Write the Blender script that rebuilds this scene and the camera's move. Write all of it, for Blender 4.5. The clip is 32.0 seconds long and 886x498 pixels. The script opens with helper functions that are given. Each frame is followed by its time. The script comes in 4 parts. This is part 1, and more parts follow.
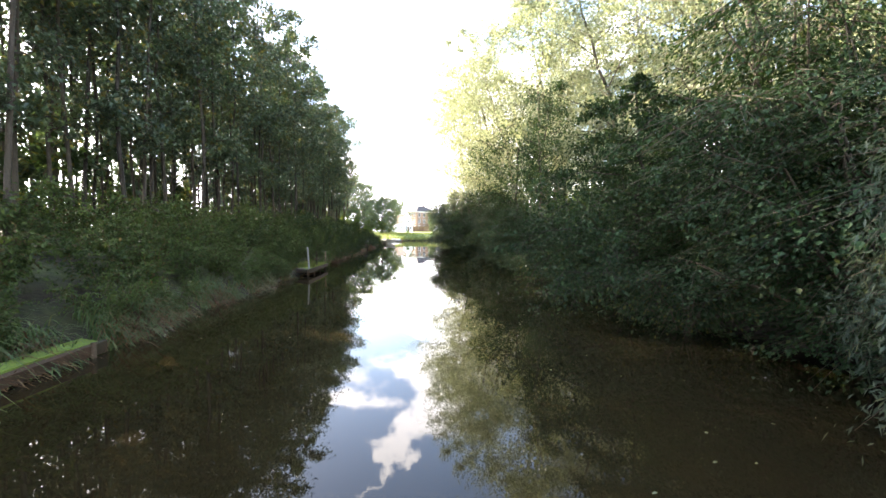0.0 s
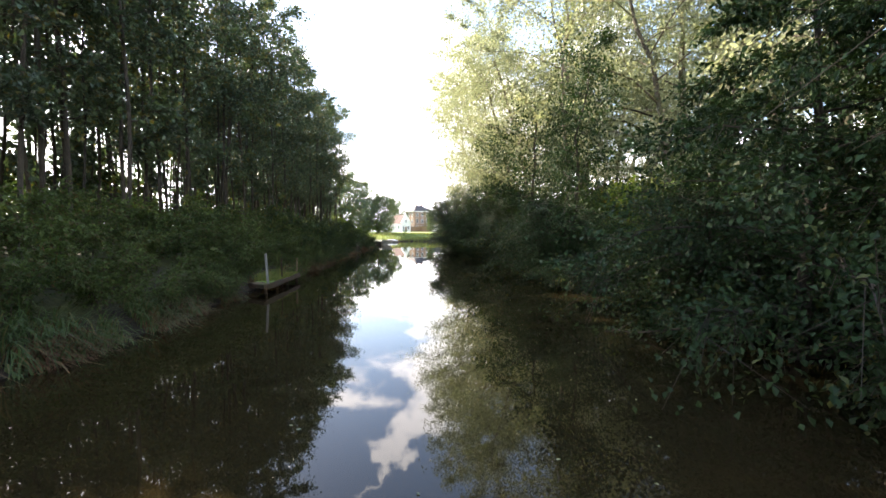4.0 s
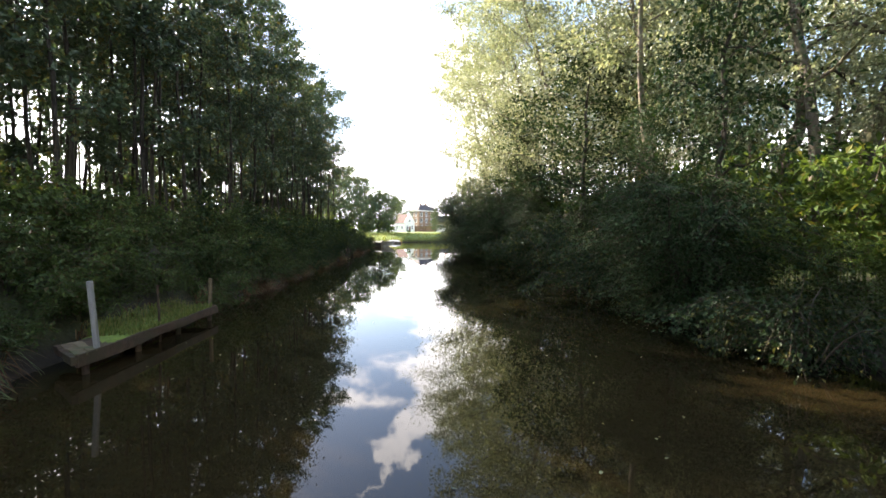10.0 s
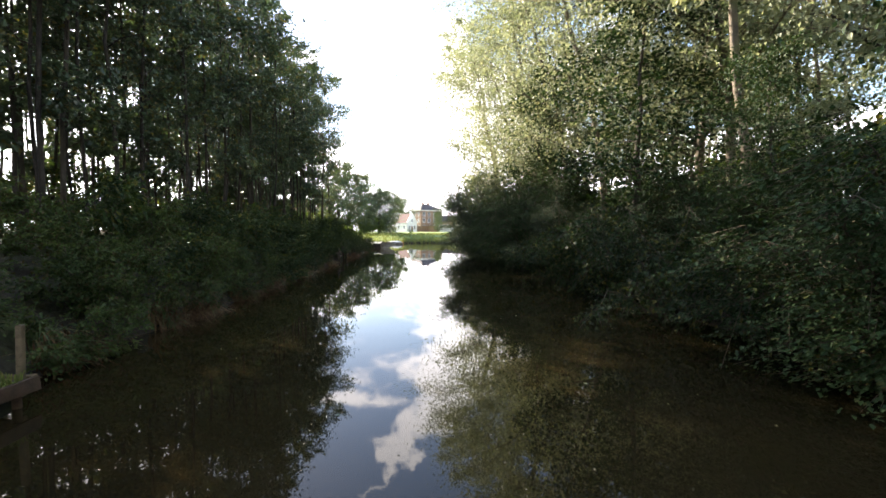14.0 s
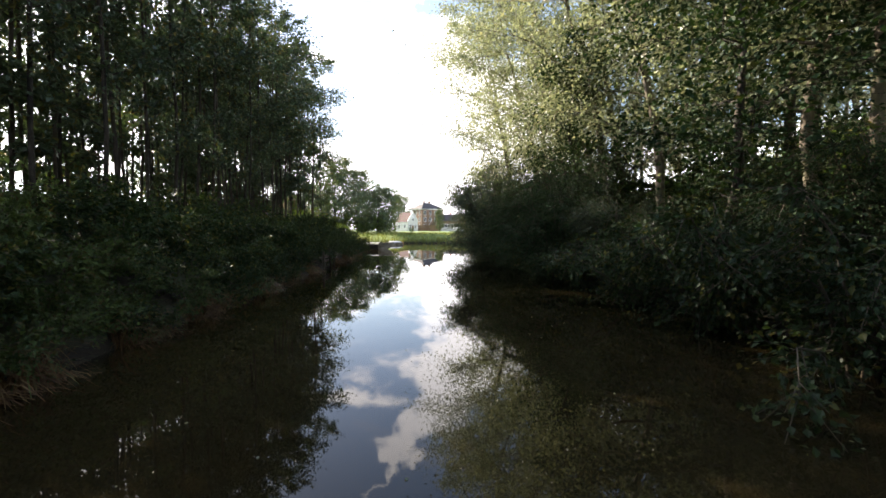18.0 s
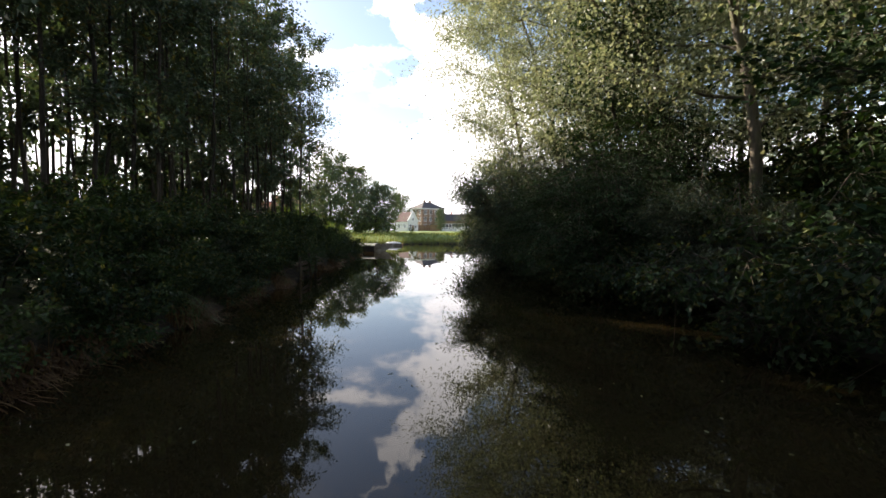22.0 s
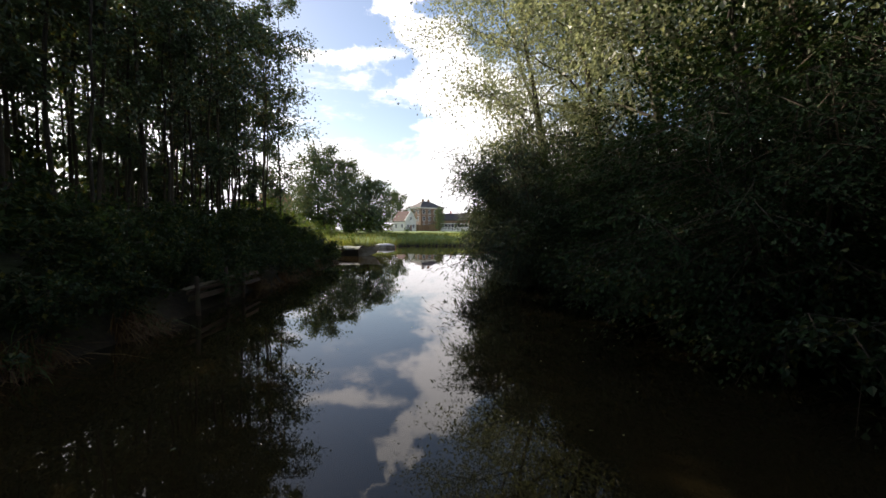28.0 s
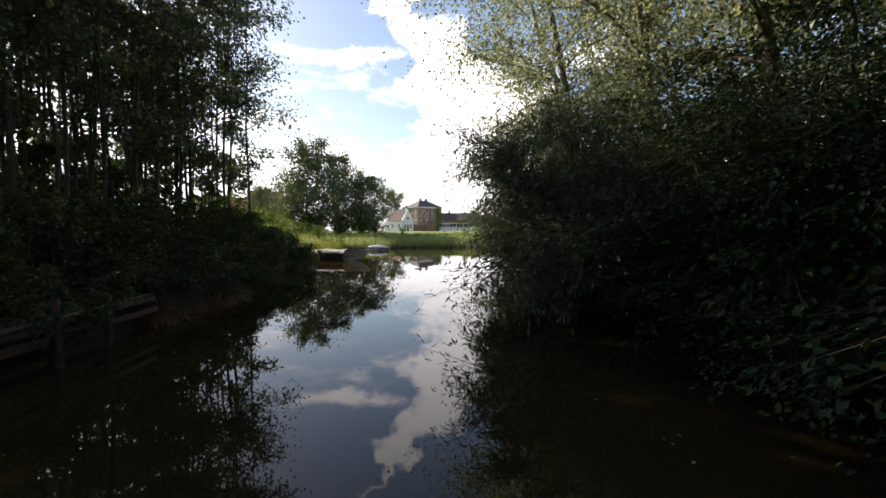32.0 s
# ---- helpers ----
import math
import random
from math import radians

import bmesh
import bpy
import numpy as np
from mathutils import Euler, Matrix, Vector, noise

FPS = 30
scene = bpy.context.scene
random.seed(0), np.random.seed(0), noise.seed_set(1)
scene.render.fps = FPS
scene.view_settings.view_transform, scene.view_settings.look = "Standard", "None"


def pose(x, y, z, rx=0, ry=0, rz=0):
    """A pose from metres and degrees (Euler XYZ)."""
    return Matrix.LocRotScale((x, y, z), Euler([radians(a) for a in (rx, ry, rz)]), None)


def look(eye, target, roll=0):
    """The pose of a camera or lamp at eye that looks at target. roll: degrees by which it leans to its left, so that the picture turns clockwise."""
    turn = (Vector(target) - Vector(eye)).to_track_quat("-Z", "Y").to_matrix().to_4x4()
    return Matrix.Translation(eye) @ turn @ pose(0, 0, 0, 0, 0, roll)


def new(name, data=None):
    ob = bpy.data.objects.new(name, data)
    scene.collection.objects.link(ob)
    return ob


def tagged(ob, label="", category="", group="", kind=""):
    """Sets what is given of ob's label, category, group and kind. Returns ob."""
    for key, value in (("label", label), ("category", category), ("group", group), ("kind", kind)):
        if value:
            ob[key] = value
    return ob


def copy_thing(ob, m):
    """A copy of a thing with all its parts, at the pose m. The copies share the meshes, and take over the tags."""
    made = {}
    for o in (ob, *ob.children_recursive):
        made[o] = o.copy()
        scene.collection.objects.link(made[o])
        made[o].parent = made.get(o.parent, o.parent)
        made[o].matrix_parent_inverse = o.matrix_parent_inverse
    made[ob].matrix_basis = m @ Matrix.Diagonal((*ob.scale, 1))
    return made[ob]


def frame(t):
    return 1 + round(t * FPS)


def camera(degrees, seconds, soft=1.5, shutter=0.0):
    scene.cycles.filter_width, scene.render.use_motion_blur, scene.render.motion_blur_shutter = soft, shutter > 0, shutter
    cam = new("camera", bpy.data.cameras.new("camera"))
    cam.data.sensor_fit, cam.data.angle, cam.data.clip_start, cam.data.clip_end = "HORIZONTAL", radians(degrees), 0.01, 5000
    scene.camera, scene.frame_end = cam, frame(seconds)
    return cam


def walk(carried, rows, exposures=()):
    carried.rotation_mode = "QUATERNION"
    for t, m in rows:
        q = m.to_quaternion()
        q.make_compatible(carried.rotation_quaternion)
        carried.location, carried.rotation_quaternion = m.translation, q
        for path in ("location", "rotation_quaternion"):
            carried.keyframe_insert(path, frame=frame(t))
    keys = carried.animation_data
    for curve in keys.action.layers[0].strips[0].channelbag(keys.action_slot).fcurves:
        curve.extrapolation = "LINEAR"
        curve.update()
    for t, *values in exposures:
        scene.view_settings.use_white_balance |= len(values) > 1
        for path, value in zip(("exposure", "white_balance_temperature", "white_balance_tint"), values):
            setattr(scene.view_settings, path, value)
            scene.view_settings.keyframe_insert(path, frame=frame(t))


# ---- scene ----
cam = camera(90.0, 32.0, soft=1.6)

PATH = [  # seconds, x, y, z, yaw, pitch, roll
    (0.0, 0.000, 0.000, 1.8, -3.40, -2.33, 0.00),
    (0.5, 0.003, 0.663, 1.8, -3.40, -2.33, 0.00),
    (1.0, -0.034, 1.292, 1.8, -3.40, -2.33, 0.10),
    (1.5, -0.036, 1.882, 1.8, -3.40, -2.23, 0.10),
    (2.0, -0.035, 2.509, 1.8, -3.40, -2.33, 0.00),
    (2.5, -0.037, 3.099, 1.8, -3.50, -2.33, -0.10),
    (3.0, -0.039, 3.689, 1.8, -3.50, -2.43, -0.10),
    (3.5, -0.041, 4.279, 1.8, -3.60, -2.33, 0.00),
    (5.5, -0.048, 6.639, 1.8, -3.80, -2.33, 0.10),
    (6.0, -0.045, 7.302, 1.8, -3.80, -2.43, 0.00),
    (6.5, -0.047, 7.892, 1.8, -3.70, -2.43, -0.10),
    (7.0, -0.047, 8.519, 1.8, -3.70, -2.43, -0.10),
    (7.5, -0.051, 9.072, 1.8, -3.60, -2.43, 0.00),
    (8.0, -0.087, 9.701, 1.8, -3.50, -2.33, 0.10),
    (8.5, -0.091, 10.254, 1.8, -3.50, -2.33, 0.10),
    (9.0, -0.125, 10.919, 1.8, -3.40, -2.33, 0.10),
    (9.5, -0.095, 11.434, 1.8, -3.30, -2.33, 0.00),
    (10.0, -0.131, 12.063, 1.8, -3.20, -2.33, -0.10),
    (10.5, -0.137, 12.579, 1.8, -3.10, -2.33, -0.10),
    (11.0, -0.139, 13.169, 1.8, -3.00, -2.33, 0.00),
    (11.5, -0.145, 13.686, 1.8, -2.90, -2.33, 0.00),
    (12.0, -0.145, 14.312, 1.8, -2.80, -2.33, 0.10),
    (12.5, -0.153, 14.792, 1.8, -2.80, -2.33, 0.20),
    (13.0, -0.155, 15.382, 1.8, -2.80, -2.33, 0.10),
    (13.5, -0.164, 15.862, 1.8, -2.80, -2.43, 0.10),
    (14.0, -0.202, 16.454, 1.8, -2.90, -2.33, 0.00),
    (14.5, -0.211, 16.933, 1.8, -2.90, -2.33, 0.00),
    (16.5, -0.257, 19.259, 1.8, -3.00, -2.43, -0.10),
    (17.0, -0.293, 19.888, 1.8, -2.90, -2.43, -0.10),
    (17.5, -0.299, 20.404, 1.8, -2.90, -2.43, -0.10),
    (18.0, -0.301, 20.994, 1.8, -2.80, -2.43, 0.00),
    (18.5, -0.344, 21.513, 1.8, -2.80, -2.43, -0.10),
    (19.0, -0.383, 22.105, 1.8, -2.80, -2.43, -0.10),
    (19.5, -0.389, 22.621, 1.8, -2.80, -2.43, -0.10),
    (20.0, -0.393, 23.174, 1.8, -2.80, -2.43, -0.10),
    (20.5, -0.399, 23.691, 1.8, -2.80, -2.43, -0.10),
    (21.0, -0.403, 24.244, 1.8, -2.80, -2.43, -0.10),
    (21.5, -0.409, 24.761, 1.8, -2.80, -2.43, -0.10),
    (22.0, -0.411, 25.351, 1.8, -2.80, -2.43, -0.10),
    (22.5, -0.419, 25.830, 1.8, -2.80, -2.43, -0.10),
    (23.0, -0.384, 26.418, 1.8, -2.80, -2.43, -0.10),
    (23.5, -0.356, 26.896, 1.8, -2.90, -2.43, -0.10),
    (24.0, -0.323, 27.447, 1.8, -2.90, -2.43, -0.20),
    (24.5, -0.332, 27.926, 1.8, -2.90, -2.43, -0.20),
    (25.0, -0.301, 28.441, 1.8, -2.90, -2.43, -0.20),
    (25.5, -0.307, 28.957, 1.8, -2.90, -2.43, -0.10),
    (27.5, -0.064, 31.191, 1.8, -2.90, -2.33, 0.00),
    (28.0, -0.061, 31.855, 1.8, -2.90, -2.43, -0.10),
    (28.5, -0.061, 32.482, 1.8, -2.90, -2.43, -0.10),
    (29.0, -0.097, 33.110, 1.8, -3.00, -2.33, 0.00),
    (29.5, -0.062, 33.698, 1.8, -3.00, -2.33, 0.00),
    (30.0, -0.062, 34.325, 1.8, -3.10, -2.33, 0.10),
    (30.5, -0.062, 34.952, 1.8, -3.10, -2.33, 0.10),
    (31.0, -0.027, 35.539, 1.8, -3.10, -2.33, 0.10),
    (31.5, -0.026, 36.166, 1.8, -3.20, -2.33, 0.00),
    (32.0, 0.009, 36.754, 1.8, -3.20, -2.43, 0.00),
]

walk(cam, [(t, pose(x, y, z, 90 + p, r, w)) for t, x, y, z, w, p, r in PATH],
     exposures=[(0.0, 3.10, 7000, 16), (2.5, 2.65, 7000, 16), (6.0, 2.42, 7000, 16), (14.0, 2.18, 7000, 16), (19.0, 1.56, 7000, 16), (23.0, 1.03, 7000, 16), (28.0, 0.64, 7000, 16), (32.0, 0.74, 7000, 16)])

# ---- light ----
SUN_ELEVATION, SUN_LEFT = 28.5, 44.0   # degrees above the horizon, and to the left of the canal's line


def link(nt, a, b):
    nt.links.new(a, b)


def node(nt, kind, **values):
    n = nt.nodes.new(kind)
    for key, value in values.items():
        if key in n.inputs:
            n.inputs[key].default_value = value
    return n


def calc(nt, op, a, b=None, clamp=False):
    n = nt.nodes.new("ShaderNodeMath")
    n.operation, n.use_clamp = op, clamp
    for i, v in enumerate((a, b)):
        if v is None:
            continue
        if isinstance(v, (int, float)):
            n.inputs[i].default_value = v
        else:
            link(nt, v, n.inputs[i])
    return n.outputs[0]


def ramp(nt, fac, stops):
    n = nt.nodes.new("ShaderNodeValToRGB")
    e = n.color_ramp.elements
    while len(e) < len(stops):
        e.new(0.5)
    for el, (at, col) in zip(e, stops):
        el.position, el.color = at, (*col, 1)
    link(nt, fac, n.inputs[0])
    return n.outputs[0]


def mixed(nt, fac, a, b, blend="MIX"):
    n = nt.nodes.new("ShaderNodeMix")
    n.data_type, n.blend_type = "RGBA", blend
    for sock, v in ((n.inputs[0], fac), (n.inputs[6], a), (n.inputs[7], b)):
        if isinstance(v, (int, float)):
            sock.default_value = v
        elif isinstance(v, tuple):
            sock.default_value = (*v, 1)
        else:
            link(nt, v, sock)
    return n.outputs[2]


def build_world():
    w = bpy.data.worlds.new("sky")
    w.use_nodes = True
    scene.world = w
    nt = w.node_tree
    bg = nt.nodes["Background"]
    sky = nt.nodes.new("ShaderNodeTexSky")
    sky.sky_type, sky.sun_disc = "NISHITA", False
    sky.sun_elevation, sky.sun_rotation = radians(SUN_ELEVATION), radians(-SUN_LEFT)
    sky.air_density, sky.dust_density, sky.ozone_density = 1.0, 0.5, 1.4
    co = nt.nodes.new("ShaderNodeTexCoord")
    sep = nt.nodes.new("ShaderNodeSeparateXYZ")
    link(nt, co.outputs["Generated"], sep.inputs[0])
    up = calc(nt, "MAXIMUM", sep.outputs[2], 0.0)
    # a flat cloud layer: the direction meets a plane high above
    inv = calc(nt, "ADD", up, 0.16)
    px, py = calc(nt, "DIVIDE", sep.outputs[0], inv), calc(nt, "DIVIDE", sep.outputs[1], inv)
    plane = nt.nodes.new("ShaderNodeCombineXYZ")
    link(nt, px, plane.inputs[0]), link(nt, py, plane.inputs[1])
    n1 = node(nt, "ShaderNodeTexNoise", Scale=1.5, Detail=12.0, Roughness=0.64, Distortion=0.25)
    off = node(nt, "ShaderNodeMapping", Location=(3.1, 1.7, 0.0))
    link(nt, plane.outputs[0], off.inputs[0]), link(nt, off.outputs[0], n1.inputs["Vector"])
    # the long cloud bank that drifts over the far end of the canal
    fwd = calc(nt, "MAXIMUM", sep.outputs[1], 0.05)
    u, v = calc(nt, "DIVIDE", sep.outputs[0], fwd), calc(nt, "DIVIDE", sep.outputs[2], fwd)
    uv = nt.nodes.new("ShaderNodeCombineXYZ")
    link(nt, u, uv.inputs[0]), link(nt, v, uv.inputs[1])
    n2 = node(nt, "ShaderNodeTexNoise", Scale=8.0, Detail=10.0, Roughness=0.62)
    link(nt, uv.outputs[0], n2.inputs["Vector"])
    puff = calc(nt, "SUBTRACT", n2.outputs[0], 0.5)
    ragged = calc(nt, "MULTIPLY", puff, 0.42)
    off_axis = calc(nt, "ABSOLUTE", calc(nt, "ADD", calc(nt, "SUBTRACT", calc(nt, "ADD", u, calc(nt, "MULTIPLY", v, 0.81)), 0.362), ragged))
    wide = calc(nt, "ADD", calc(nt, "MULTIPLY", calc(nt, "MAXIMUM", calc(nt, "SUBTRACT", 0.60, v), 0.0), 0.46), 0.030)
    bank = calc(nt, "SUBTRACT", 1.0, calc(nt, "DIVIDE", off_axis, wide), clamp=True)
    # the bank thins out upwards, and a thin streak trails off to one side of it
    bank = calc(nt, "MULTIPLY", bank, calc(nt, "MULTIPLY", calc(nt, "SUBTRACT", 0.66, v), 9.0, clamp=True))
    trail = calc(nt, "ABSOLUTE", calc(nt, "ADD", calc(nt, "SUBTRACT", v, 0.385), calc(nt, "MULTIPLY", puff, 0.10)))
    trail = calc(nt, "SUBTRACT", 1.0, calc(nt, "DIVIDE", trail, 0.030), clamp=True)
    side = calc(nt, "SUBTRACT", 1.0, calc(nt, "MULTIPLY", calc(nt, "ABSOLUTE", calc(nt, "ADD", u, 0.16)), 5.0), clamp=True)
    bank = calc(nt, "MAXIMUM", bank, calc(nt, "MULTIPLY", calc(nt, "MULTIPLY", trail, side), 1.1))
    near_line = calc(nt, "SUBTRACT", 1.0, calc(nt, "MULTIPLY", calc(nt, "ABSOLUTE", u), 0.5), clamp=True)
    bank = calc(nt, "MULTIPLY", bank, near_line)
    low = calc(nt, "SUBTRACT", 1.0, calc(nt, "MULTIPLY", up, 3.6), clamp=True)
    dens = calc(nt, "ADD", n1.outputs[0], calc(nt, "MULTIPLY", bank, 0.34))
    dens = calc(nt, "ADD", dens, calc(nt, "MULTIPLY", low, 0.33))
    cover = nt.nodes.new("ShaderNodeMapRange")
    cover.interpolation_type = "SMOOTHSTEP"
    cover.inputs[1].default_value, cover.inputs[2].default_value = 0.525, 0.725
    link(nt, dens, cover.inputs[0])
    cloud = mixed(nt, low, (10.6, 10.9, 11.4), (9.6, 10.0, 10.7))
    col = mixed(nt, cover.outputs[0], sky.outputs[0], cloud)
    link(nt, col, bg.inputs[0])
    bg.inputs[1].default_value = 0.11


build_world()
sun_data = bpy.data.lights.new("sun", "SUN")
sun_data.energy, sun_data.angle, sun_data.color = 5.0, radians(0.55), (1.0, 0.93, 0.80)
sun = new("sun", sun_data)
se, sa = radians(SUN_ELEVATION), radians(SUN_LEFT)
sun.matrix_world = look((math.cos(se) * -math.sin(sa) * 100, math.cos(se) * math.cos(sa) * 100, math.sin(se) * 100), (0, 0, 0))


# ---- materials ----
def material(name):
    m = bpy.data.materials.new(name)
    m.use_nodes = True
    nt = m.node_tree
    return m, nt, nt.nodes["Principled BSDF"], nt.nodes["Material Output"]


def leaf_material(name, dark, light, old, trans=0.35, rough=0.5, age=0.12, gloss=0.3, shine=(1.0, 0.96, 0.50)):
    """Leaves: colour varies from leaf to leaf and from plant to plant; some are yellowing; light shines through them."""
    m, nt, bsdf, out = material(name)
    geo, info = nt.nodes.new("ShaderNodeNewGeometry"), nt.nodes.new("ShaderNodeObjectInfo")
    pos = node(nt, "ShaderNodeTexNoise", Scale=0.9, Detail=2.0)
    link(nt, geo.outputs["Position"], pos.inputs["Vector"])
    f = calc(nt, "ADD", calc(nt, "MULTIPLY", geo.outputs["Random Per Island"], 0.6), calc(nt, "MULTIPLY", pos.outputs[0], 0.45))
    f = calc(nt, "ADD", f, calc(nt, "MULTIPLY", calc(nt, "SUBTRACT", info.outputs["Random"], 0.5), 0.3), clamp=True)
    col = ramp(nt, f, [(0.1, dark), (0.85, light)])
    aged = calc(nt, "GREATER_THAN", calc(nt, "FRACT", calc(nt, "MULTIPLY", geo.outputs["Random Per Island"], 37.7)), 1.0 - age)
    col = mixed(nt, calc(nt, "MULTIPLY", aged, 0.75), col, old)
    link(nt, col, bsdf.inputs["Base Color"])
    bsdf.inputs["Roughness"].default_value = rough
    bsdf.inputs["Specular IOR Level"].default_value = gloss
    tr = nt.nodes.new("ShaderNodeBsdfTranslucent")
    link(nt, mixed(nt, 1.0, col, shine, "MULTIPLY"), tr.inputs[0])
    mix = nt.nodes.new("ShaderNodeMixShader")
    mix.inputs[0].default_value = trans
    link(nt, bsdf.outputs[0], mix.inputs[1]), link(nt, tr.outputs[0], mix.inputs[2])
    link(nt, mix.outputs[0], out.inputs[0])
    return m


def rough_material(name, a, b, scale=6.0, rough=0.85, bump=0.3, stretch=(1, 1, 1), c=None, fine=40.0):
    """A rough natural surface in two tones with grain, stains of a third tone and relief."""
    m, nt, bsdf, _ = material(name)
    co, info = nt.nodes.new("ShaderNodeTexCoord"), nt.nodes.new("ShaderNodeObjectInfo")
    mp = node(nt, "ShaderNodeMapping", Scale=stretch)
    link(nt, co.outputs["Object"], mp.inputs[0])
    big = node(nt, "ShaderNodeTexNoise", Scale=scale, Detail=6.0, Roughness=0.65)
    small = node(nt, "ShaderNodeTexNoise", Scale=fine, Detail=4.0)
    link(nt, mp.outputs[0], big.inputs["Vector"]), link(nt, mp.outputs[0], small.inputs["Vector"])
    f = calc(nt, "ADD", calc(nt, "MULTIPLY", big.outputs[0], 0.7), calc(nt, "MULTIPLY", small.outputs[0], 0.3))
    f = calc(nt, "ADD", f, calc(nt, "MULTIPLY", calc(nt, "SUBTRACT", info.outputs["Random"], 0.5), 0.22))
    col = ramp(nt, f, [(0.36, a), (0.64, b)])
    if c:
        st = node(nt, "ShaderNodeTexNoise", Scale=scale * 0.37, Detail=3.0)
        link(nt, co.outputs["Object"], st.inputs["Vector"])
        sm = nt.nodes.new("ShaderNodeMapRange")
        sm.inputs[1].default_value, sm.inputs[2].default_value = 0.5, 0.66
        link(nt, st.outputs[0], sm.inputs[0])
        col = mixed(nt, sm.outputs[0], col, c)
    link(nt, col, bsdf.inputs["Base Color"])
    bsdf.inputs["Roughness"].default_value = rough
    bp = node(nt, "ShaderNodeBump", Strength=bump, Distance=0.03)
    link(nt, f, bp.inputs["Height"]), link(nt, bp.outputs[0], bsdf.inputs["Normal"])
    return m


def water_material():
    m, nt, bsdf, _ = material("canal_water")
    geo = nt.nodes.new("ShaderNodeNewGeometry")
    mud = node(nt, "ShaderNodeTexNoise", Scale=0.35, Detail=4.0, Distortion=0.6)
    link(nt, geo.outputs["Position"], mud.inputs["Vector"])
    link(nt, ramp(nt, mud.outputs[0], [(0.35, (0.020, 0.0145, 0.0060)), (0.7, (0.030, 0.0215, 0.0085))]), bsdf.inputs["Base Color"])
    bsdf.inputs["Roughness"].default_value, bsdf.inputs["IOR"].default_value = 0.015, 1.333
    mp = node(nt, "ShaderNodeMapping", Scale=(1.0, 0.55, 1.0))
    link(nt, geo.outputs["Position"], mp.inputs[0])
    r1 = node(nt, "ShaderNodeTexNoise", Scale=0.8, Detail=2.0, Roughness=0.45)
    r2 = node(nt, "ShaderNodeTexNoise", Scale=5.0, Detail=2.0, Roughness=0.5)
    link(nt, mp.outputs[0], r1.inputs["Vector"]), link(nt, mp.outputs[0], r2.inputs["Vector"])
    h = calc(nt, "ADD", r1.outputs[0], calc(nt, "MULTIPLY", r2.outputs[0], 0.04))
    bp = node(nt, "ShaderNodeBump", Strength=0.08, Distance=0.05)
    link(nt, h, bp.inputs["Height"]), link(nt, bp.outputs[0], bsdf.inputs["Normal"])
    return m


def ground_material():
    m, nt, bsdf, _ = material("bank_soil_and_grass")
    geo = nt.nodes.new("ShaderNodeNewGeometry")
    big = node(nt, "ShaderNodeTexNoise", Scale=0.35, Detail=6.0, Roughness=0.7)
    small = node(nt, "ShaderNodeTexNoise", Scale=9.0, Detail=5.0, Roughness=0.7)
    for n in (big, small):
        link(nt, geo.outputs["Position"], n.inputs["Vector"])
    grass = ramp(nt, small.outputs[0], [(0.3, (0.080, 0.130, 0.025)), (0.55, (0.150, 0.220, 0.045)), (0.8, (0.24, 0.28, 0.085))])
    soil = ramp(nt, small.outputs[0], [(0.3, (0.016, 0.012, 0.007)), (0.7, (0.048, 0.035, 0.020))])
    sep = nt.nodes.new("ShaderNodeSeparateXYZ")
    link(nt, geo.outputs["Position"], sep.inputs[0])
    # the meadow beyond the bend is open grass, the wood floor is mostly leaf mould
    meadow = calc(nt, "MULTIPLY", calc(nt, "SUBTRACT", sep.outputs[1], 74.0), 0.15, clamp=True)
    f = calc(nt, "ADD", calc(nt, "MULTIPLY", calc(nt, "SUBTRACT", big.outputs[0], 0.42), 2.0), meadow, clamp=True)
    wet = calc(nt, "MULTIPLY", calc(nt, "SUBTRACT", sep.outputs[2], 0.12), 3.0, clamp=True)
    link(nt, mixed(nt, calc(nt, "MULTIPLY", f, wet), soil, grass), bsdf.inputs["Base Color"])
    bsdf.inputs["Roughness"].default_value = 0.95
    bp = node(nt, "ShaderNodeBump", Strength=0.6, Distance=0.08)
    link(nt, small.outputs[0], bp.inputs["Height"]), link(nt, bp.outputs[0], bsdf.inputs["Normal"])
    return m


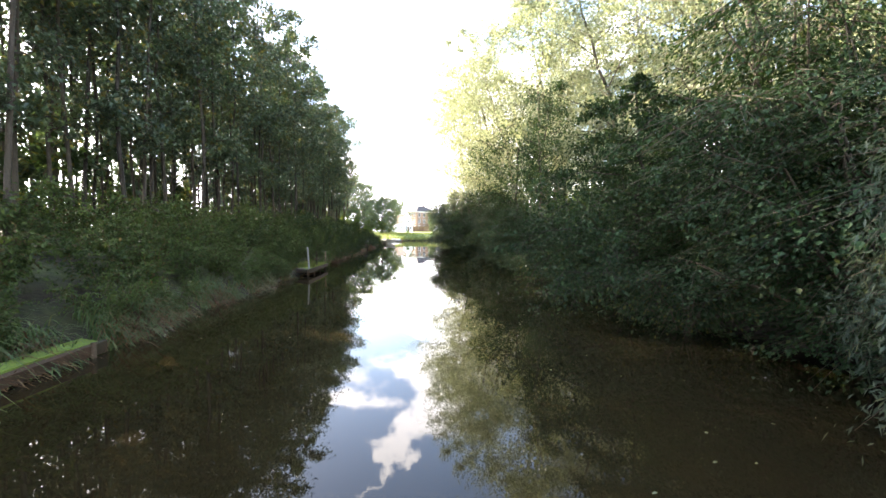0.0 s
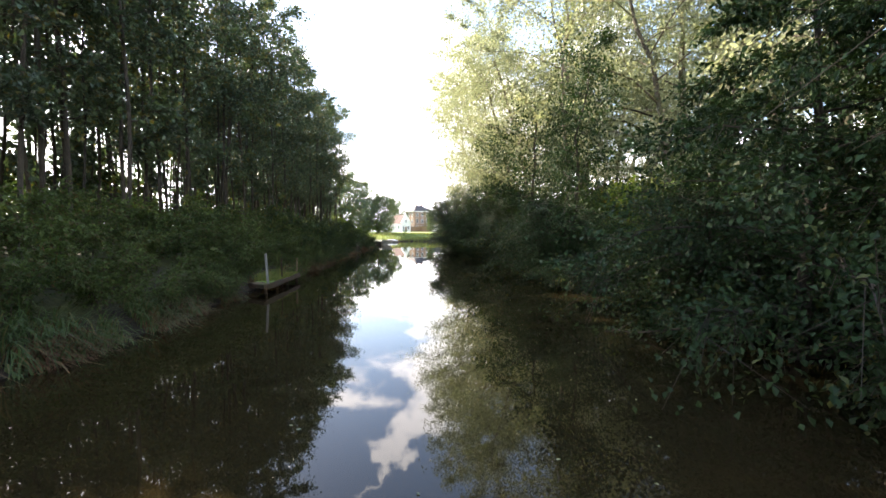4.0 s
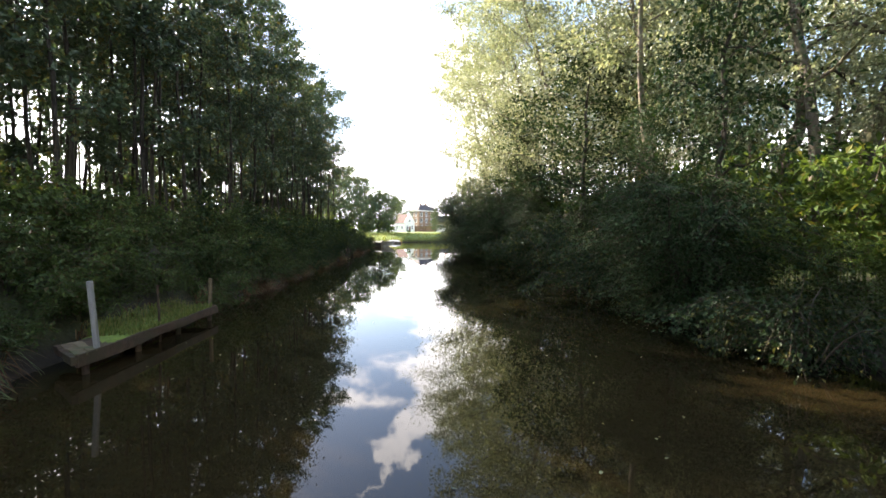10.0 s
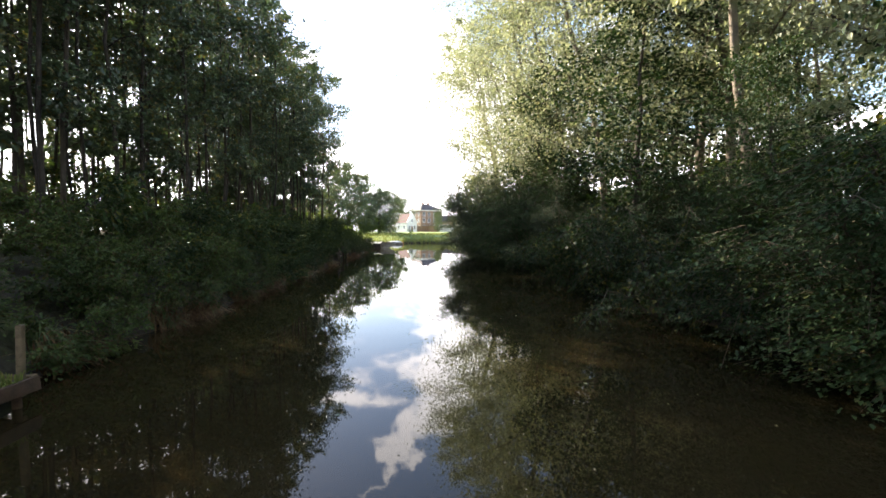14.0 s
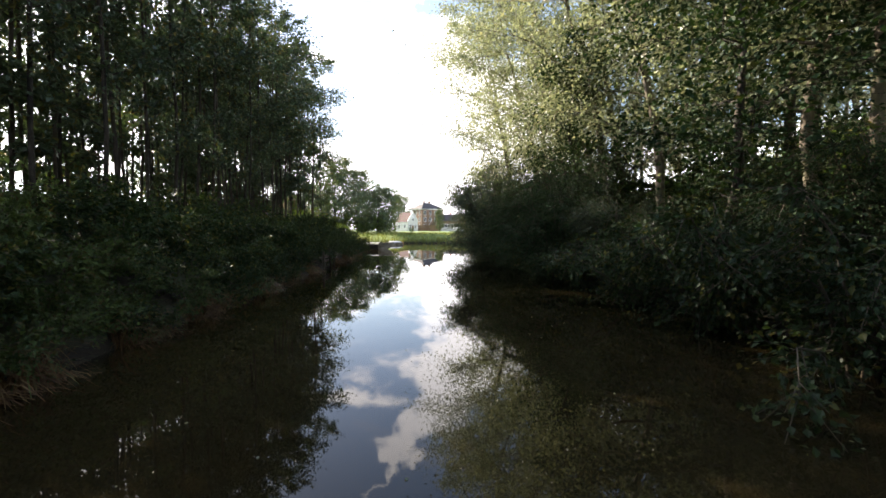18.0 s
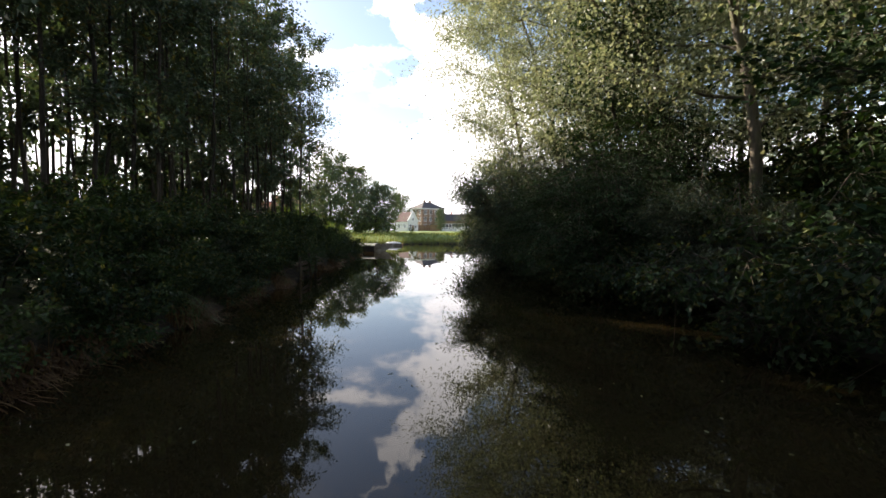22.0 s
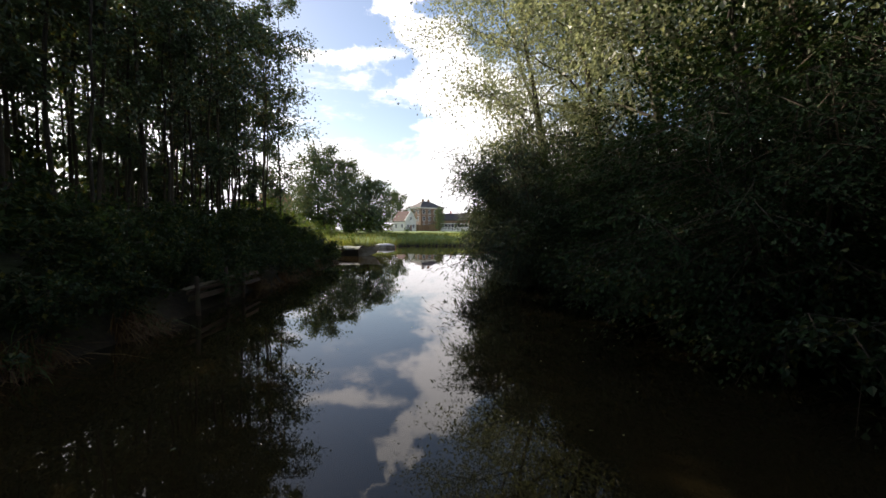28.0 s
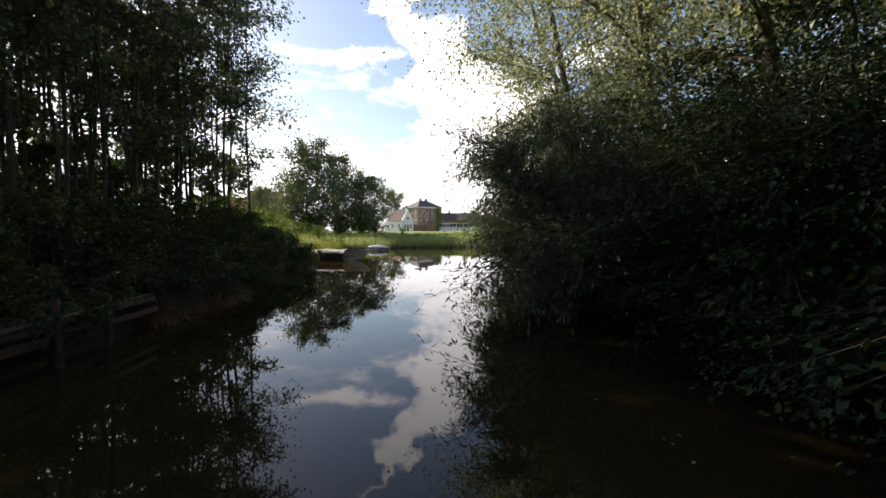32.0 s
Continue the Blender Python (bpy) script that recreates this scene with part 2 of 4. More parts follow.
M = {
    "water": water_material(),
    "ground": ground_material(),
    "poplar_dark": leaf_material("alder_leaves", (0.034, 0.062, 0.036), (0.088, 0.138, 0.072), (0.16, 0.13, 0.03), 0.30, 0.40, 0.12, 0.6),
    "poplar_pale": leaf_material("white_poplar_leaves", (0.112, 0.148, 0.078), (0.400, 0.430, 0.295), (0.40, 0.39, 0.23), 0.42, 0.42, 0.12, 0.5, (1.0, 1.0, 0.70)),
    "hazel": leaf_material("hazel_leaves", (0.016, 0.042, 0.014), (0.046, 0.088, 0.026), (0.09, 0.10, 0.028), 0.15, 0.62, 0.08, 0.28),
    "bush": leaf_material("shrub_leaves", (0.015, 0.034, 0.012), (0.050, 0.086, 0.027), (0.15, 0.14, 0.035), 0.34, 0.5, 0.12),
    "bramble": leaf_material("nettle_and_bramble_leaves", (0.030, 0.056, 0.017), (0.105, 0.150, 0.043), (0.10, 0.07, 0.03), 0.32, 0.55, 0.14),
    "willow": leaf_material("willow_leaves", (0.042, 0.066, 0.046), (0.125, 0.165, 0.115), (0.17, 0.18, 0.09), 0.35, 0.5, 0.08, 0.35),
    "weed": leaf_material("woodland_weed_leaves", (0.055, 0.105, 0.024), (0.150, 0.220, 0.052), (0.22, 0.20, 0.06), 0.45, 0.55, 0.12),
    "reed": leaf_material("reed_blades", (0.050, 0.098, 0.036), (0.140, 0.205, 0.080), (0.24, 0.20, 0.09), 0.38, 0.45, 0.12),
    "dead": leaf_material("dead_reed_blades", (0.075, 0.034, 0.016), (0.165, 0.090, 0.040), (0.25, 0.17, 0.08), 0.25, 0.7, 0.3),
    "grass": leaf_material("meadow_grass_blades", (0.110, 0.150, 0.035), (0.260, 0.300, 0.085), (0.30, 0.26, 0.10), 0.42, 0.5, 0.2),
    "far_leaf": leaf_material("far_tree_leaves", (0.066, 0.100, 0.056), (0.150, 0.195, 0.110), (0.15, 0.14, 0.05), 0.30, 0.6, 0.1),
    "bark_dark": rough_material("alder_bark", (0.026, 0.021, 0.016), (0.085, 0.070, 0.052), 5.0, 0.9, 0.6, (3, 3, 0.7)),
    "bark_pale": rough_material("poplar_bark", (0.075, 0.060, 0.045), (0.190, 0.155, 0.115), 3.5, 0.9, 0.7, (3, 3, 0.8), (0.16, 0.16, 0.08)),
    "twig": rough_material("twig_bark", (0.05, 0.038, 0.025), (0.12, 0.095, 0.062), 8.0, 0.9, 0.3),
    "wood": rough_material("weathered_timber", (0.085, 0.060, 0.032), (0.220, 0.160, 0.090), 4.0, 0.85, 0.4, (2, 2, 2), (0.09, 0.11, 0.04)),
    "wet_wood": rough_material("wet_dark_timber", (0.034, 0.019, 0.010), (0.098, 0.058, 0.033), 5.0, 0.85, 0.5, (2, 2, 2), (0.06, 0.048, 0.022)),
    "pale_post": rough_material("silvered_post", (0.20, 0.19, 0.17), (0.34, 0.33, 0.30), 5.0, 0.8, 0.3, (6, 6, 0.8)),
    "turf": rough_material("mossy_turf", (0.105, 0.165, 0.024), (0.220, 0.310, 0.050), 7.0, 0.95, 0.8),
    "white_wall": rough_material("white_rendered_wall", (0.66, 0.64, 0.60), (0.82, 0.81, 0.78), 0.8, 0.85, 0.1, fine=12.0),
    "brick": rough_material("orange_brick", (0.19, 0.115, 0.078), (0.29, 0.19, 0.135), 2.0, 0.9, 0.2, (1, 1, 4), fine=9.0),
    "red_wall": rough_material("red_brick", (0.44, 0.19, 0.15), (0.58, 0.29, 0.24), 1.5, 0.9, 0.2, (1, 1, 4), fine=9.0),
    "red_tile": rough_material("red_brown_roof_tiles", (0.045, 0.018, 0.015), (0.085, 0.036, 0.030), 1.6, 0.8, 0.3, (1, 1, 3), fine=8.0),
    "grey_tile": rough_material("dark_roof_tiles", (0.045, 0.040, 0.040), (0.10, 0.085, 0.080), 1.6, 0.7, 0.3, (1, 1, 3), fine=8.0),
    "white_paint": rough_material("white_paint", (0.74, 0.74, 0.72), (0.82, 0.82, 0.80), 3.0, 0.5, 0.05),
    "fence": rough_material("brown_fence_boards", (0.16, 0.095, 0.055), (0.30, 0.19, 0.11), 2.5, 0.8, 0.3, (3, 3, 0.5)),
    "tarp": rough_material("grey_green_tarpaulin", (0.27, 0.28, 0.22), (0.42, 0.42, 0.36), 2.5, 0.6, 0.5, (1, 1, 1), (0.19, 0.20, 0.13)),
    "hull": rough_material("worn_grey_hull_paint", (0.36, 0.35, 0.32), (0.56, 0.55, 0.51), 3.0, 0.6, 0.2, (1, 1, 1), (0.22, 0.20, 0.16)),
    "hull_dark": rough_material("dark_tarred_hull", (0.020, 0.018, 0.016), (0.060, 0.052, 0.045), 4.0, 0.6, 0.3),
    "rust": rough_material("orange_red_boat_paint", (0.42, 0.12, 0.06), (0.55, 0.20, 0.10), 5.0, 0.7, 0.2),
}


def glass_material():
    m, nt, bsdf, _ = material("window_glass")
    geo = nt.nodes.new("ShaderNodeNewGeometry")
    n = node(nt, "ShaderNodeTexNoise", Scale=0.6)
    link(nt, geo.outputs["Position"], n.inputs["Vector"])
    link(nt, ramp(nt, n.outputs[0], [(0.35, (0.012, 0.014, 0.018)), (0.7, (0.05, 0.055, 0.065))]), bsdf.inputs["Base Color"])
    bsdf.inputs["Roughness"].default_value = 0.05
    return m


M["glass"] = glass_material()


# ---- mesh tools ----
def np_mesh(name, V, faces, mat, smooth=False):
    """A mesh from a vertex array and a list of face-index arrays (triangles, quads)."""
    me = bpy.data.meshes.new(name)
    V = np.asarray(V, dtype=np.float32)
    faces = [np.asarray(f, dtype=np.int32) for f in faces if len(f)]
    sizes = np.concatenate([np.full(len(f), f.shape[1], dtype=np.int32) for f in faces])
    loops = np.concatenate([f.ravel() for f in faces])
    me.vertices.add(len(V))
    me.vertices.foreach_set("co", V.ravel())
    me.loops.add(len(loops))
    me.loops.foreach_set("vertex_index", loops)
    me.polygons.add(len(sizes))
    me.polygons.foreach_set("loop_start", np.concatenate([[0], np.cumsum(sizes)[:-1]]).astype(np.int32))
    me.polygons.foreach_set("use_smooth", np.full(len(sizes), smooth))
    me.update(calc_edges=True)
    me.materials.append(mat)
    return me


def put(name, me, parent=None, label=""):
    ob = new(name, me)
    ob.parent = parent
    return tagged(ob, label)


def part(name, bm, mat, parent=None, label="", smooth=False):
    me = bpy.data.meshes.new(name)
    bm.to_mesh(me)
    bm.free()
    me.materials.append(mat)
    for p in me.polygons:
        p.use_smooth = smooth
    return put(name, me, parent, label)


def thing(name, label, category, group="", at=(0, 0, 0), turn=0.0):
    e = new(name)
    e.matrix_basis = pose(*at, 0, 0, turn)
    return tagged(e, label, category, group)


def unit(a):
    return a / np.maximum(np.linalg.norm(a, axis=-1, keepdims=True), 1e-9)


class Build:
    """Collects tubes and leaves into one vertex and face list."""

    def __init__(self):
        self.v, self.f3, self.f4, self.n = [], [], [], 0

    def tube(self, pts, radii, sides=6):
        pts, radii = np.asarray(pts, float), np.asarray(radii, float)
        k = len(pts)
        t = unit(np.gradient(pts, axis=0))
        ref = np.where(np.abs(t[:, 2:3]) > 0.9, np.array([[1.0, 0, 0]]), np.array([[0, 0, 1.0]]))
        a = unit(np.cross(t, ref))
        b = np.cross(t, a)
        ang = np.linspace(0, 2 * math.pi, sides, endpoint=False)
        ring = (a[:, None] * np.cos(ang)[None, :, None] + b[:, None] * np.sin(ang)[None, :, None]) * radii[:, None, None] + pts[:, None]
        i, j = np.meshgrid(np.arange(k - 1), np.arange(sides), indexing="ij")
        j2 = (j + 1) % sides
        q = np.stack([i * sides + j, i * sides + j2, (i + 1) * sides + j2, (i + 1) * sides + j], -1).reshape(-1, 4) + self.n
        self.v.append(ring.reshape(-1, 3))
        self.f4.append(q)
        self.n += k * sides
        return self

    def leaves(self, P, D, N, L, W, full=False, fold=0.25):
        """Leaves at P along D with the upper side towards N: folded diamonds, or fuller six-pointed blades."""
        n = len(P)
        D = unit(D)
        S = unit(np.cross(D, N))
        U = np.cross(S, D)
        L, W = np.broadcast_to(L, n)[:, None], np.broadcast_to(W, n)[:, None]
        if full:
            rows = [P, P + D * L * 0.28 + S * W * 0.42 + U * W * fold * 0.8, P + D * L * 0.66 + S * W * 0.46 + U * W * fold * 0.5,
                    P + D * L - U * L * 0.08, P + D * L * 0.66 - S * W * 0.46 + U * W * fold * 0.5, P + D * L * 0.28 - S * W * 0.42 + U * W * fold * 0.8]
            base = np.arange(n)[:, None] * 6 + self.n
            self.f4 += [base + np.array([[0, 1, 2, 3]]), base + np.array([[0, 3, 4, 5]])]
        else:
            rows = [P, P + D * L * 0.5 + S * W * 0.5 + U * W * fold, P + D * L, P + D * L * 0.5 - S * W * 0.5 + U * W * fold]
            base = np.arange(n)[:, None] * 4 + self.n
            self.f3 += [base + np.array([[0, 1, 2]]), base + np.array([[0, 2, 3]])]
        self.v.append(np.stack(rows, 1).reshape(-1, 3))
        self.n += n * len(rows)
        return self

    def blades(self, P, lean, H, W, bend=0.5):
        """Upright bending blades (reeds, grass): three joints each."""
        n = len(P)
        H, W = np.broadcast_to(H, n)[:, None], np.broadcast_to(W, n)[:, None]
        side = unit(np.cross(lean + np.array([[0, 0, 1e-3]]), np.array([[0, 0, 1.0]])))
        up = np.array([[0, 0, 1.0]])
        low = P + up * H * 0.42 + lean * H * bend * 0.10
        top = P + up * H * (0.82 - 0.14 * bend) + lean * H * bend * 0.36
        tip = P + up * H * (1.0 - 0.72 * bend) + lean * H * bend * 0.70
        rows = [P - side * W * 0.4, P + side * W * 0.4, low + side * W * 0.5, low - side * W * 0.5, top + side * W * 0.36, top - side * W * 0.36, tip]
        base = np.arange(n)[:, None] * 7 + self.n
        self.f4 += [base + np.array([[0, 1, 2, 3]]), base + np.array([[3, 2, 4, 5]])]
        self.f3.append(base + np.array([[5, 4, 6]]))
        self.v.append(np.stack(rows, 1).reshape(-1, 3))
        self.n += n * 7
        return self

    def arching(self, P, lean, H, W, droop):
        """Long blades that rise, arch over and hang: four joints each."""
        n = len(P)
        H, W = np.broadcast_to(H, n)[:, None], np.broadcast_to(W, n)[:, None]
        side = unit(np.cross(lean + np.array([[0, 0, 1e-3]]), np.array([[0, 0, 1.0]])))
        rows = []
        for s, w in ((0.0, 0.7), (0.28, 1.0), (0.55, 0.85), (0.8, 0.55)):
            mid = P + lean * H * (0.25 * s + 0.75 * s * s) + np.array([[0, 0, 1.0]]) * H * (1.6 * s - 1.15 * droop * s * s)
            rows += [mid + side * W * w * 0.5, mid - side * W * w * 0.5]
        rows.append(P + lean * H + np.array([[0, 0, 1.0]]) * H * (1.6 - 1.15 * droop))
        base = np.arange(n)[:, None] * 9 + self.n
        self.f4 += [base + np.array([[i, i + 1, i + 3, i + 2]]) for i in (0, 2, 4)]
        self.f3.append(base + np.array([[6, 7, 8]]))
        self.v.append(np.stack(rows, 1).reshape(-1, 3))
        self.n += n * 9
        return self

    def mesh(self, name, mat, smooth=False):
        f = [np.concatenate(g) for g in (self.f3, self.f4) if g]
        return np_mesh(name, np.concatenate(self.v), f, mat, smooth)


def box(bm, size, at=(0, 0, 0), turn=(0, 0, 0), bevel=0.0):
    r = bmesh.ops.create_cube(bm, size=1.0, matrix=pose(*at, *turn) @ Matrix.Diagonal((*size, 1)))
    if bevel:
        edges = {e for v in r["verts"] for e in v.link_edges}
        bmesh.ops.bevel(bm, geom=list(edges), offset=bevel, segments=1, affect="EDGES")
    return bm


# ---- the ground and the canal ----
LEFT, RIGHT, BEND, FAR = -4.75, 5.7, 61.5, 82.0


def wobble(x, y, s=1.0, k=0.0):
    return np.sin(x * 0.9 * s + k) * 0.5 + np.sin(y * 0.55 * s + 1.3 + k) * 0.6 + np.sin((x * 0.37 + y * 0.83) * s + 2.1 * k) * 0.5


def shore(x, y):
    """Signed distance from the water's edge, positive on land. The canal runs straight, then bends to the right before the meadow."""
    left = LEFT - 2.3 * np.clip((y - 57.5) / 4.0, 0, 1)
    reach = np.maximum(np.maximum(left - x, x - RIGHT), y - FAR + 2)
    corner = FAR + 0.06 * (x + 4) - np.clip(-2.0 - x, 0, 9) * 2.2
    bend = np.maximum(np.maximum(left - x, BEND + 0.25 * np.maximum(8 - x, 0) - y), y - corner)
    return np.minimum(reach, bend) + 0.14 * wobble(x, y, 1.7)


def ground_z(x, y):
    x, y = np.asarray(x, float), np.asarray(y, float)
    s = shore(x, y)
    z = np.interp(s, [-2.5, -0.4, 0.0, 0.35, 1.2, 3.5, 6.0, 30.0], [-1.0, -0.45, -0.12, 0.22, 0.45, 0.85, 1.05, 1.45])
    z = z + np.where(x < -4.0, np.interp(s, [0.3, 1.2, 2.5, 4.5], [0.0, 0.28, 0.55, 0.55]) * np.clip((66 - y) / 8, 0, 1), 0.0)
    return z + np.clip(s, 0, 1) * 0.07 * wobble(x, y, 1.1, 0.7)


def axis(fine_a, fine_b, step, far):
    out = list(np.arange(fine_a, fine_b + 1e-6, step))
    g = step
    while out[-1] < far:
        g *= 1.35
        out.append(out[-1] + g)
    g = step
    while out[0] > -far:
        g *= 1.35
        out.insert(0, out[0] - g)
    return np.array(out)


gx, gy = axis(-14, 16, 0.5, 2600), axis(-8, 96, 0.7, 2600)
GX, GY = np.meshgrid(gx, gy)
nx, ny = len(gx), len(gy)
gi, gj = np.meshgrid(np.arange(ny - 1), np.arange(nx - 1), indexing="ij")
quads = np.stack([gi * nx + gj, gi * nx + gj + 1, (gi + 1) * nx + gj + 1, (gi + 1) * nx + gj], -1).reshape(-1, 4)
ground = put("ground", np_mesh("ground", np.stack([GX, GY, ground_z(GX, GY)], -1).reshape(-1, 3), [quads], M["ground"], True))
tagged(ground, "grassy banks and woodland soil along a canal", "ground", kind="structure")

wx, wy = np.array([LEFT - 3, 300.0]), np.array([-300.0, 92.0])
WX, WY = np.meshgrid(wx, wy)
water = put("water", np_mesh("water", np.stack([WX, WY, WX * 0], -1).reshape(-1, 3), [np.array([[0, 1, 3, 2]])], M["water"]))
tagged(water, "still brown canal water mirroring sky and trees", "water", kind="structure")


# ---- trees ----
def grow(seed, H, r0, base, reach, nl, rise, ntw, nleaf, L, W, spread=0.30, droop=0.0, wander=0.25, lean=(0, 0), full=False, top=1.0,
         bare=0.25, twig_len=0.34, flat=0.4, twigs=True):
    """One tree: its trunk, its limbs with their twigs, and its crown of leaves, as builds."""
    rng = np.random.default_rng(seed)
    k = 11
    s = np.linspace(0, 1, k)
    path = np.zeros((k, 3))
    path[:, 2] = s * H
    walk_xy = np.cumsum(rng.normal(0, wander / k, (k, 2)) * 2.2, axis=0)
    path[:, :2] = walk_xy - walk_xy[0] + np.outer(s ** 1.5 * H, lean)
    rad = r0 * (1 - s) ** 0.8 + 0.012
    rad[0] *= 1.35
    path[0, 2] = -0.35
    trunk = Build().tube(path, rad, 8)
    limbs, crown = [], Build()
    P, D = [], []
    for i in range(nl):
        f = base + (1 - base) * top * ((i + rng.uniform(0.1, 0.9)) / nl)
        at = np.array([np.interp(f, s, path[:, c]) for c in range(3)])
        az = i * 2.399 + rng.normal(0, 0.35)
        ln = reach((f - base) / (1 - base)) * rng.uniform(0.75, 1.2)
        out = np.array([math.cos(az), math.sin(az), 0.0])
        q = np.linspace(0, 1, 6)
        el = math.tan(rise)
        pts = at + np.outer(q * ln, out) + np.outer(np.array([0, 0, 1.0]) * 1.0, np.ones(1)).T * (ln * el * q * (1 - 0.25 * q) - droop * ln * q ** 2.4)[:, None]
        pts[1:] += rng.normal(0, 0.03 * ln, (5, 3))
        lr = np.interp(f, s, rad) * 0.42
        limb = Build().tube(pts, np.maximum(lr * (1 - q) ** 0.9, 0.006), 5)
        for _ in range(ntw):
            g = rng.uniform(bare, 1.0)
            tp = np.array([np.interp(g, q, pts[:, c]) for c in range(3)])
            d = unit(out * rng.uniform(0.2, 1.0) + rng.normal(0, 0.6, 3) + np.array([0, 0, 0.25 - droop * 1.4]))
            tl = twig_len * ln * rng.uniform(0.5, 1.15)
            mid = tp + d * tl * 0.55 + rng.normal(0, 0.05 * tl, 3)
            end = tp + d * tl + np.array([0, 0, -droop * tl * 0.8])
            if twigs:
                limb.tube([tp, end], [max(0.007, lr * 0.2), 0.003], 3)
            h = rng.uniform(0.1, 1.05, nleaf)[:, None]
            pos = np.where(h < 0.55, tp + (mid - tp) * h / 0.55, mid + (end - mid) * (h - 0.55) / 0.45)
            P.append(pos + rng.normal(0, spread * tl * 0.55, (nleaf, 3)) * np.array([1, 1, flat + 0.3]))
            D.append(np.broadcast_to(d, (nleaf, 3)) * 0.7 + rng.normal(0, 0.55, (nleaf, 3)))
        limbs.append(limb)
    P, D = np.concatenate(P), np.concatenate(D)
    D[:, 2] -= 0.25 + droop
    N = rng.normal(0, 0.55, P.shape) + np.array([0, 0, 1.0])
    sz = rng.uniform(0.65, 1.25, len(P))
    crown.leaves(P, D, N, L * sz, W * sz, full)
    return trunk, limbs, crown


def tree(name, label, category, group, built, bark, leaf, limb_mat=None):
    trunk, limbs, crown = built
    e = thing(name, label, category, group)
    put("trunk", trunk.mesh("trunk", bark, True), e)
    for b in limbs:
        put("limb", b.mesh("limb", limb_mat or bark, True), e)
    put("crown", crown.mesh("crown", leaf), e)
    return e


def stand(ob, x, y, turn, size=1.0, tall=1.0, sink=0.0):
    """A copy of a plant at a place on the ground."""
    z = float(ground_z(x, y)) - sink
    return copy_thing(ob, pose(x, y, max(z, -0.35), 0, 0, turn) @ Matrix.Diagonal((size, size, size * tall, 1)))


def drop(ob):
    """Takes the pattern from which copies were made out of the scene."""
    for o in [*ob.children_recursive, ob]:
        bpy.data.objects.remove(o)


def dome(lo, hi, peak=0.35):
    return lambda f: lo + (hi - lo) * max(0.0, math.sin(math.pi * min(1, max(0, (f * (1 - peak) + peak * (1 - (1 - f) ** 2) * 0.5 + 0.12)))))


rng = np.random.default_rng(11)

# the dense plantation of slender alders on one bank
ALDER = "slender dark alder with a high leafy crown in a dense row"


def alder(seed, nl, ntw, nleaf, L, W, base, r0, reach):
    lean = (rng.normal(0, 0.02), rng.normal(0, 0.02))
    return tree("alder_tree", ALDER, "tree", "alders of the plantation",
                grow(seed, 15.0, r0, base, lambda f: 0.6 + reach * math.sin(math.pi * (0.06 + 0.86 * f ** 0.8)), nl, 0.60, ntw, nleaf, L, W,
                     0.55, 0.06, 0.25, lean, bare=0.08, twig_len=0.44, twigs=nl > 10), M["bark_dark"], M["poplar_dark"])


front = [alder(100 + i, 11, 18, 19, 0.165, 0.12, 0.18, 0.058, 1.9) for i in range(4)]
back = [alder(110 + i, 8, 13, 15, 0.22, 0.16, 0.11, 0.050, 1.4) for i in range(4)]
k = 0
for row, x0 in enumerate((-9.8, -11.4, -13.1, -15.0, -17.2, -20.0)):
    step = (1.7, 2.0, 2.3, 2.8, 3.7, 4.8)[row]
    y = -8.0 + row * 0.7
    while y < 63.2:
        stand((front if row == 0 else back)[k % 4], x0 + rng.normal(0, 0.35), y, rng.uniform(0, 360), rng.uniform(0.92, 1.08), rng.uniform(0.94, 1.06))
        y += step * rng.uniform(0.7, 1.3) * (0.92 if y < 38 else 0.88)
        k += 1
POLE = "thin bare alder pole with a small ragged top"
saplings = [tree("alder_pole", POLE, "tree", "poles of the plantation",
                 grow(130 + i, 13.0, 0.042, 0.30, lambda f: 1.0, 1, 0.9, 20, 12, 0.20, 0.14, 0.6, 0.0, 0.25, (rng.normal(0, 0.03), rng.normal(0, 0.03)), bare=0.05, twig_len=0.9, twigs=False),
                 M["bark_dark"], M["poplar_dark"]) for i in range(4)]
for i in range(190):
    stand(saplings[i % 4], rng.uniform(-22, -9.2), -6 + 69 * (i + rng.uniform(0, 1)) / 190, rng.uniform(0, 360), rng.uniform(0.8, 1.15), rng.uniform(0.9, 1.1))
for i in range(9):
    stand(back[i % 4], -11.0 - 1.3 * i, 61.6 + rng.normal(0, 0.9), rng.uniform(0, 360), rng.uniform(0.85, 1.0), 1.0)
for a in front + back + saplings:
    drop(a)

# the taller, lighter poplars of the other bank
POPLAR = "tall pale poplar with light grey bark and silvery yellow-green leaves"


def poplar(seed, nl, ntw, nleaf, L, W, reach, base, lean=None, r0=0.17):
    lean = lean or (rng.normal(0, 0.02), rng.normal(0, 0.02))
    return tree("poplar_tree", POPLAR, "tree", "poplars of the open wood",
                grow(seed, 17.5, r0, base, lambda f: 1.6 + reach * math.sin(math.pi * (0.2 + 0.74 * f)), nl, 0.50, ntw, nleaf, L, W,
                     0.55, 0.10, 0.9, lean, bare=0.1, twig_len=0.36, twigs=nl > 10), M["bark_pale"], M["poplar_pale"])


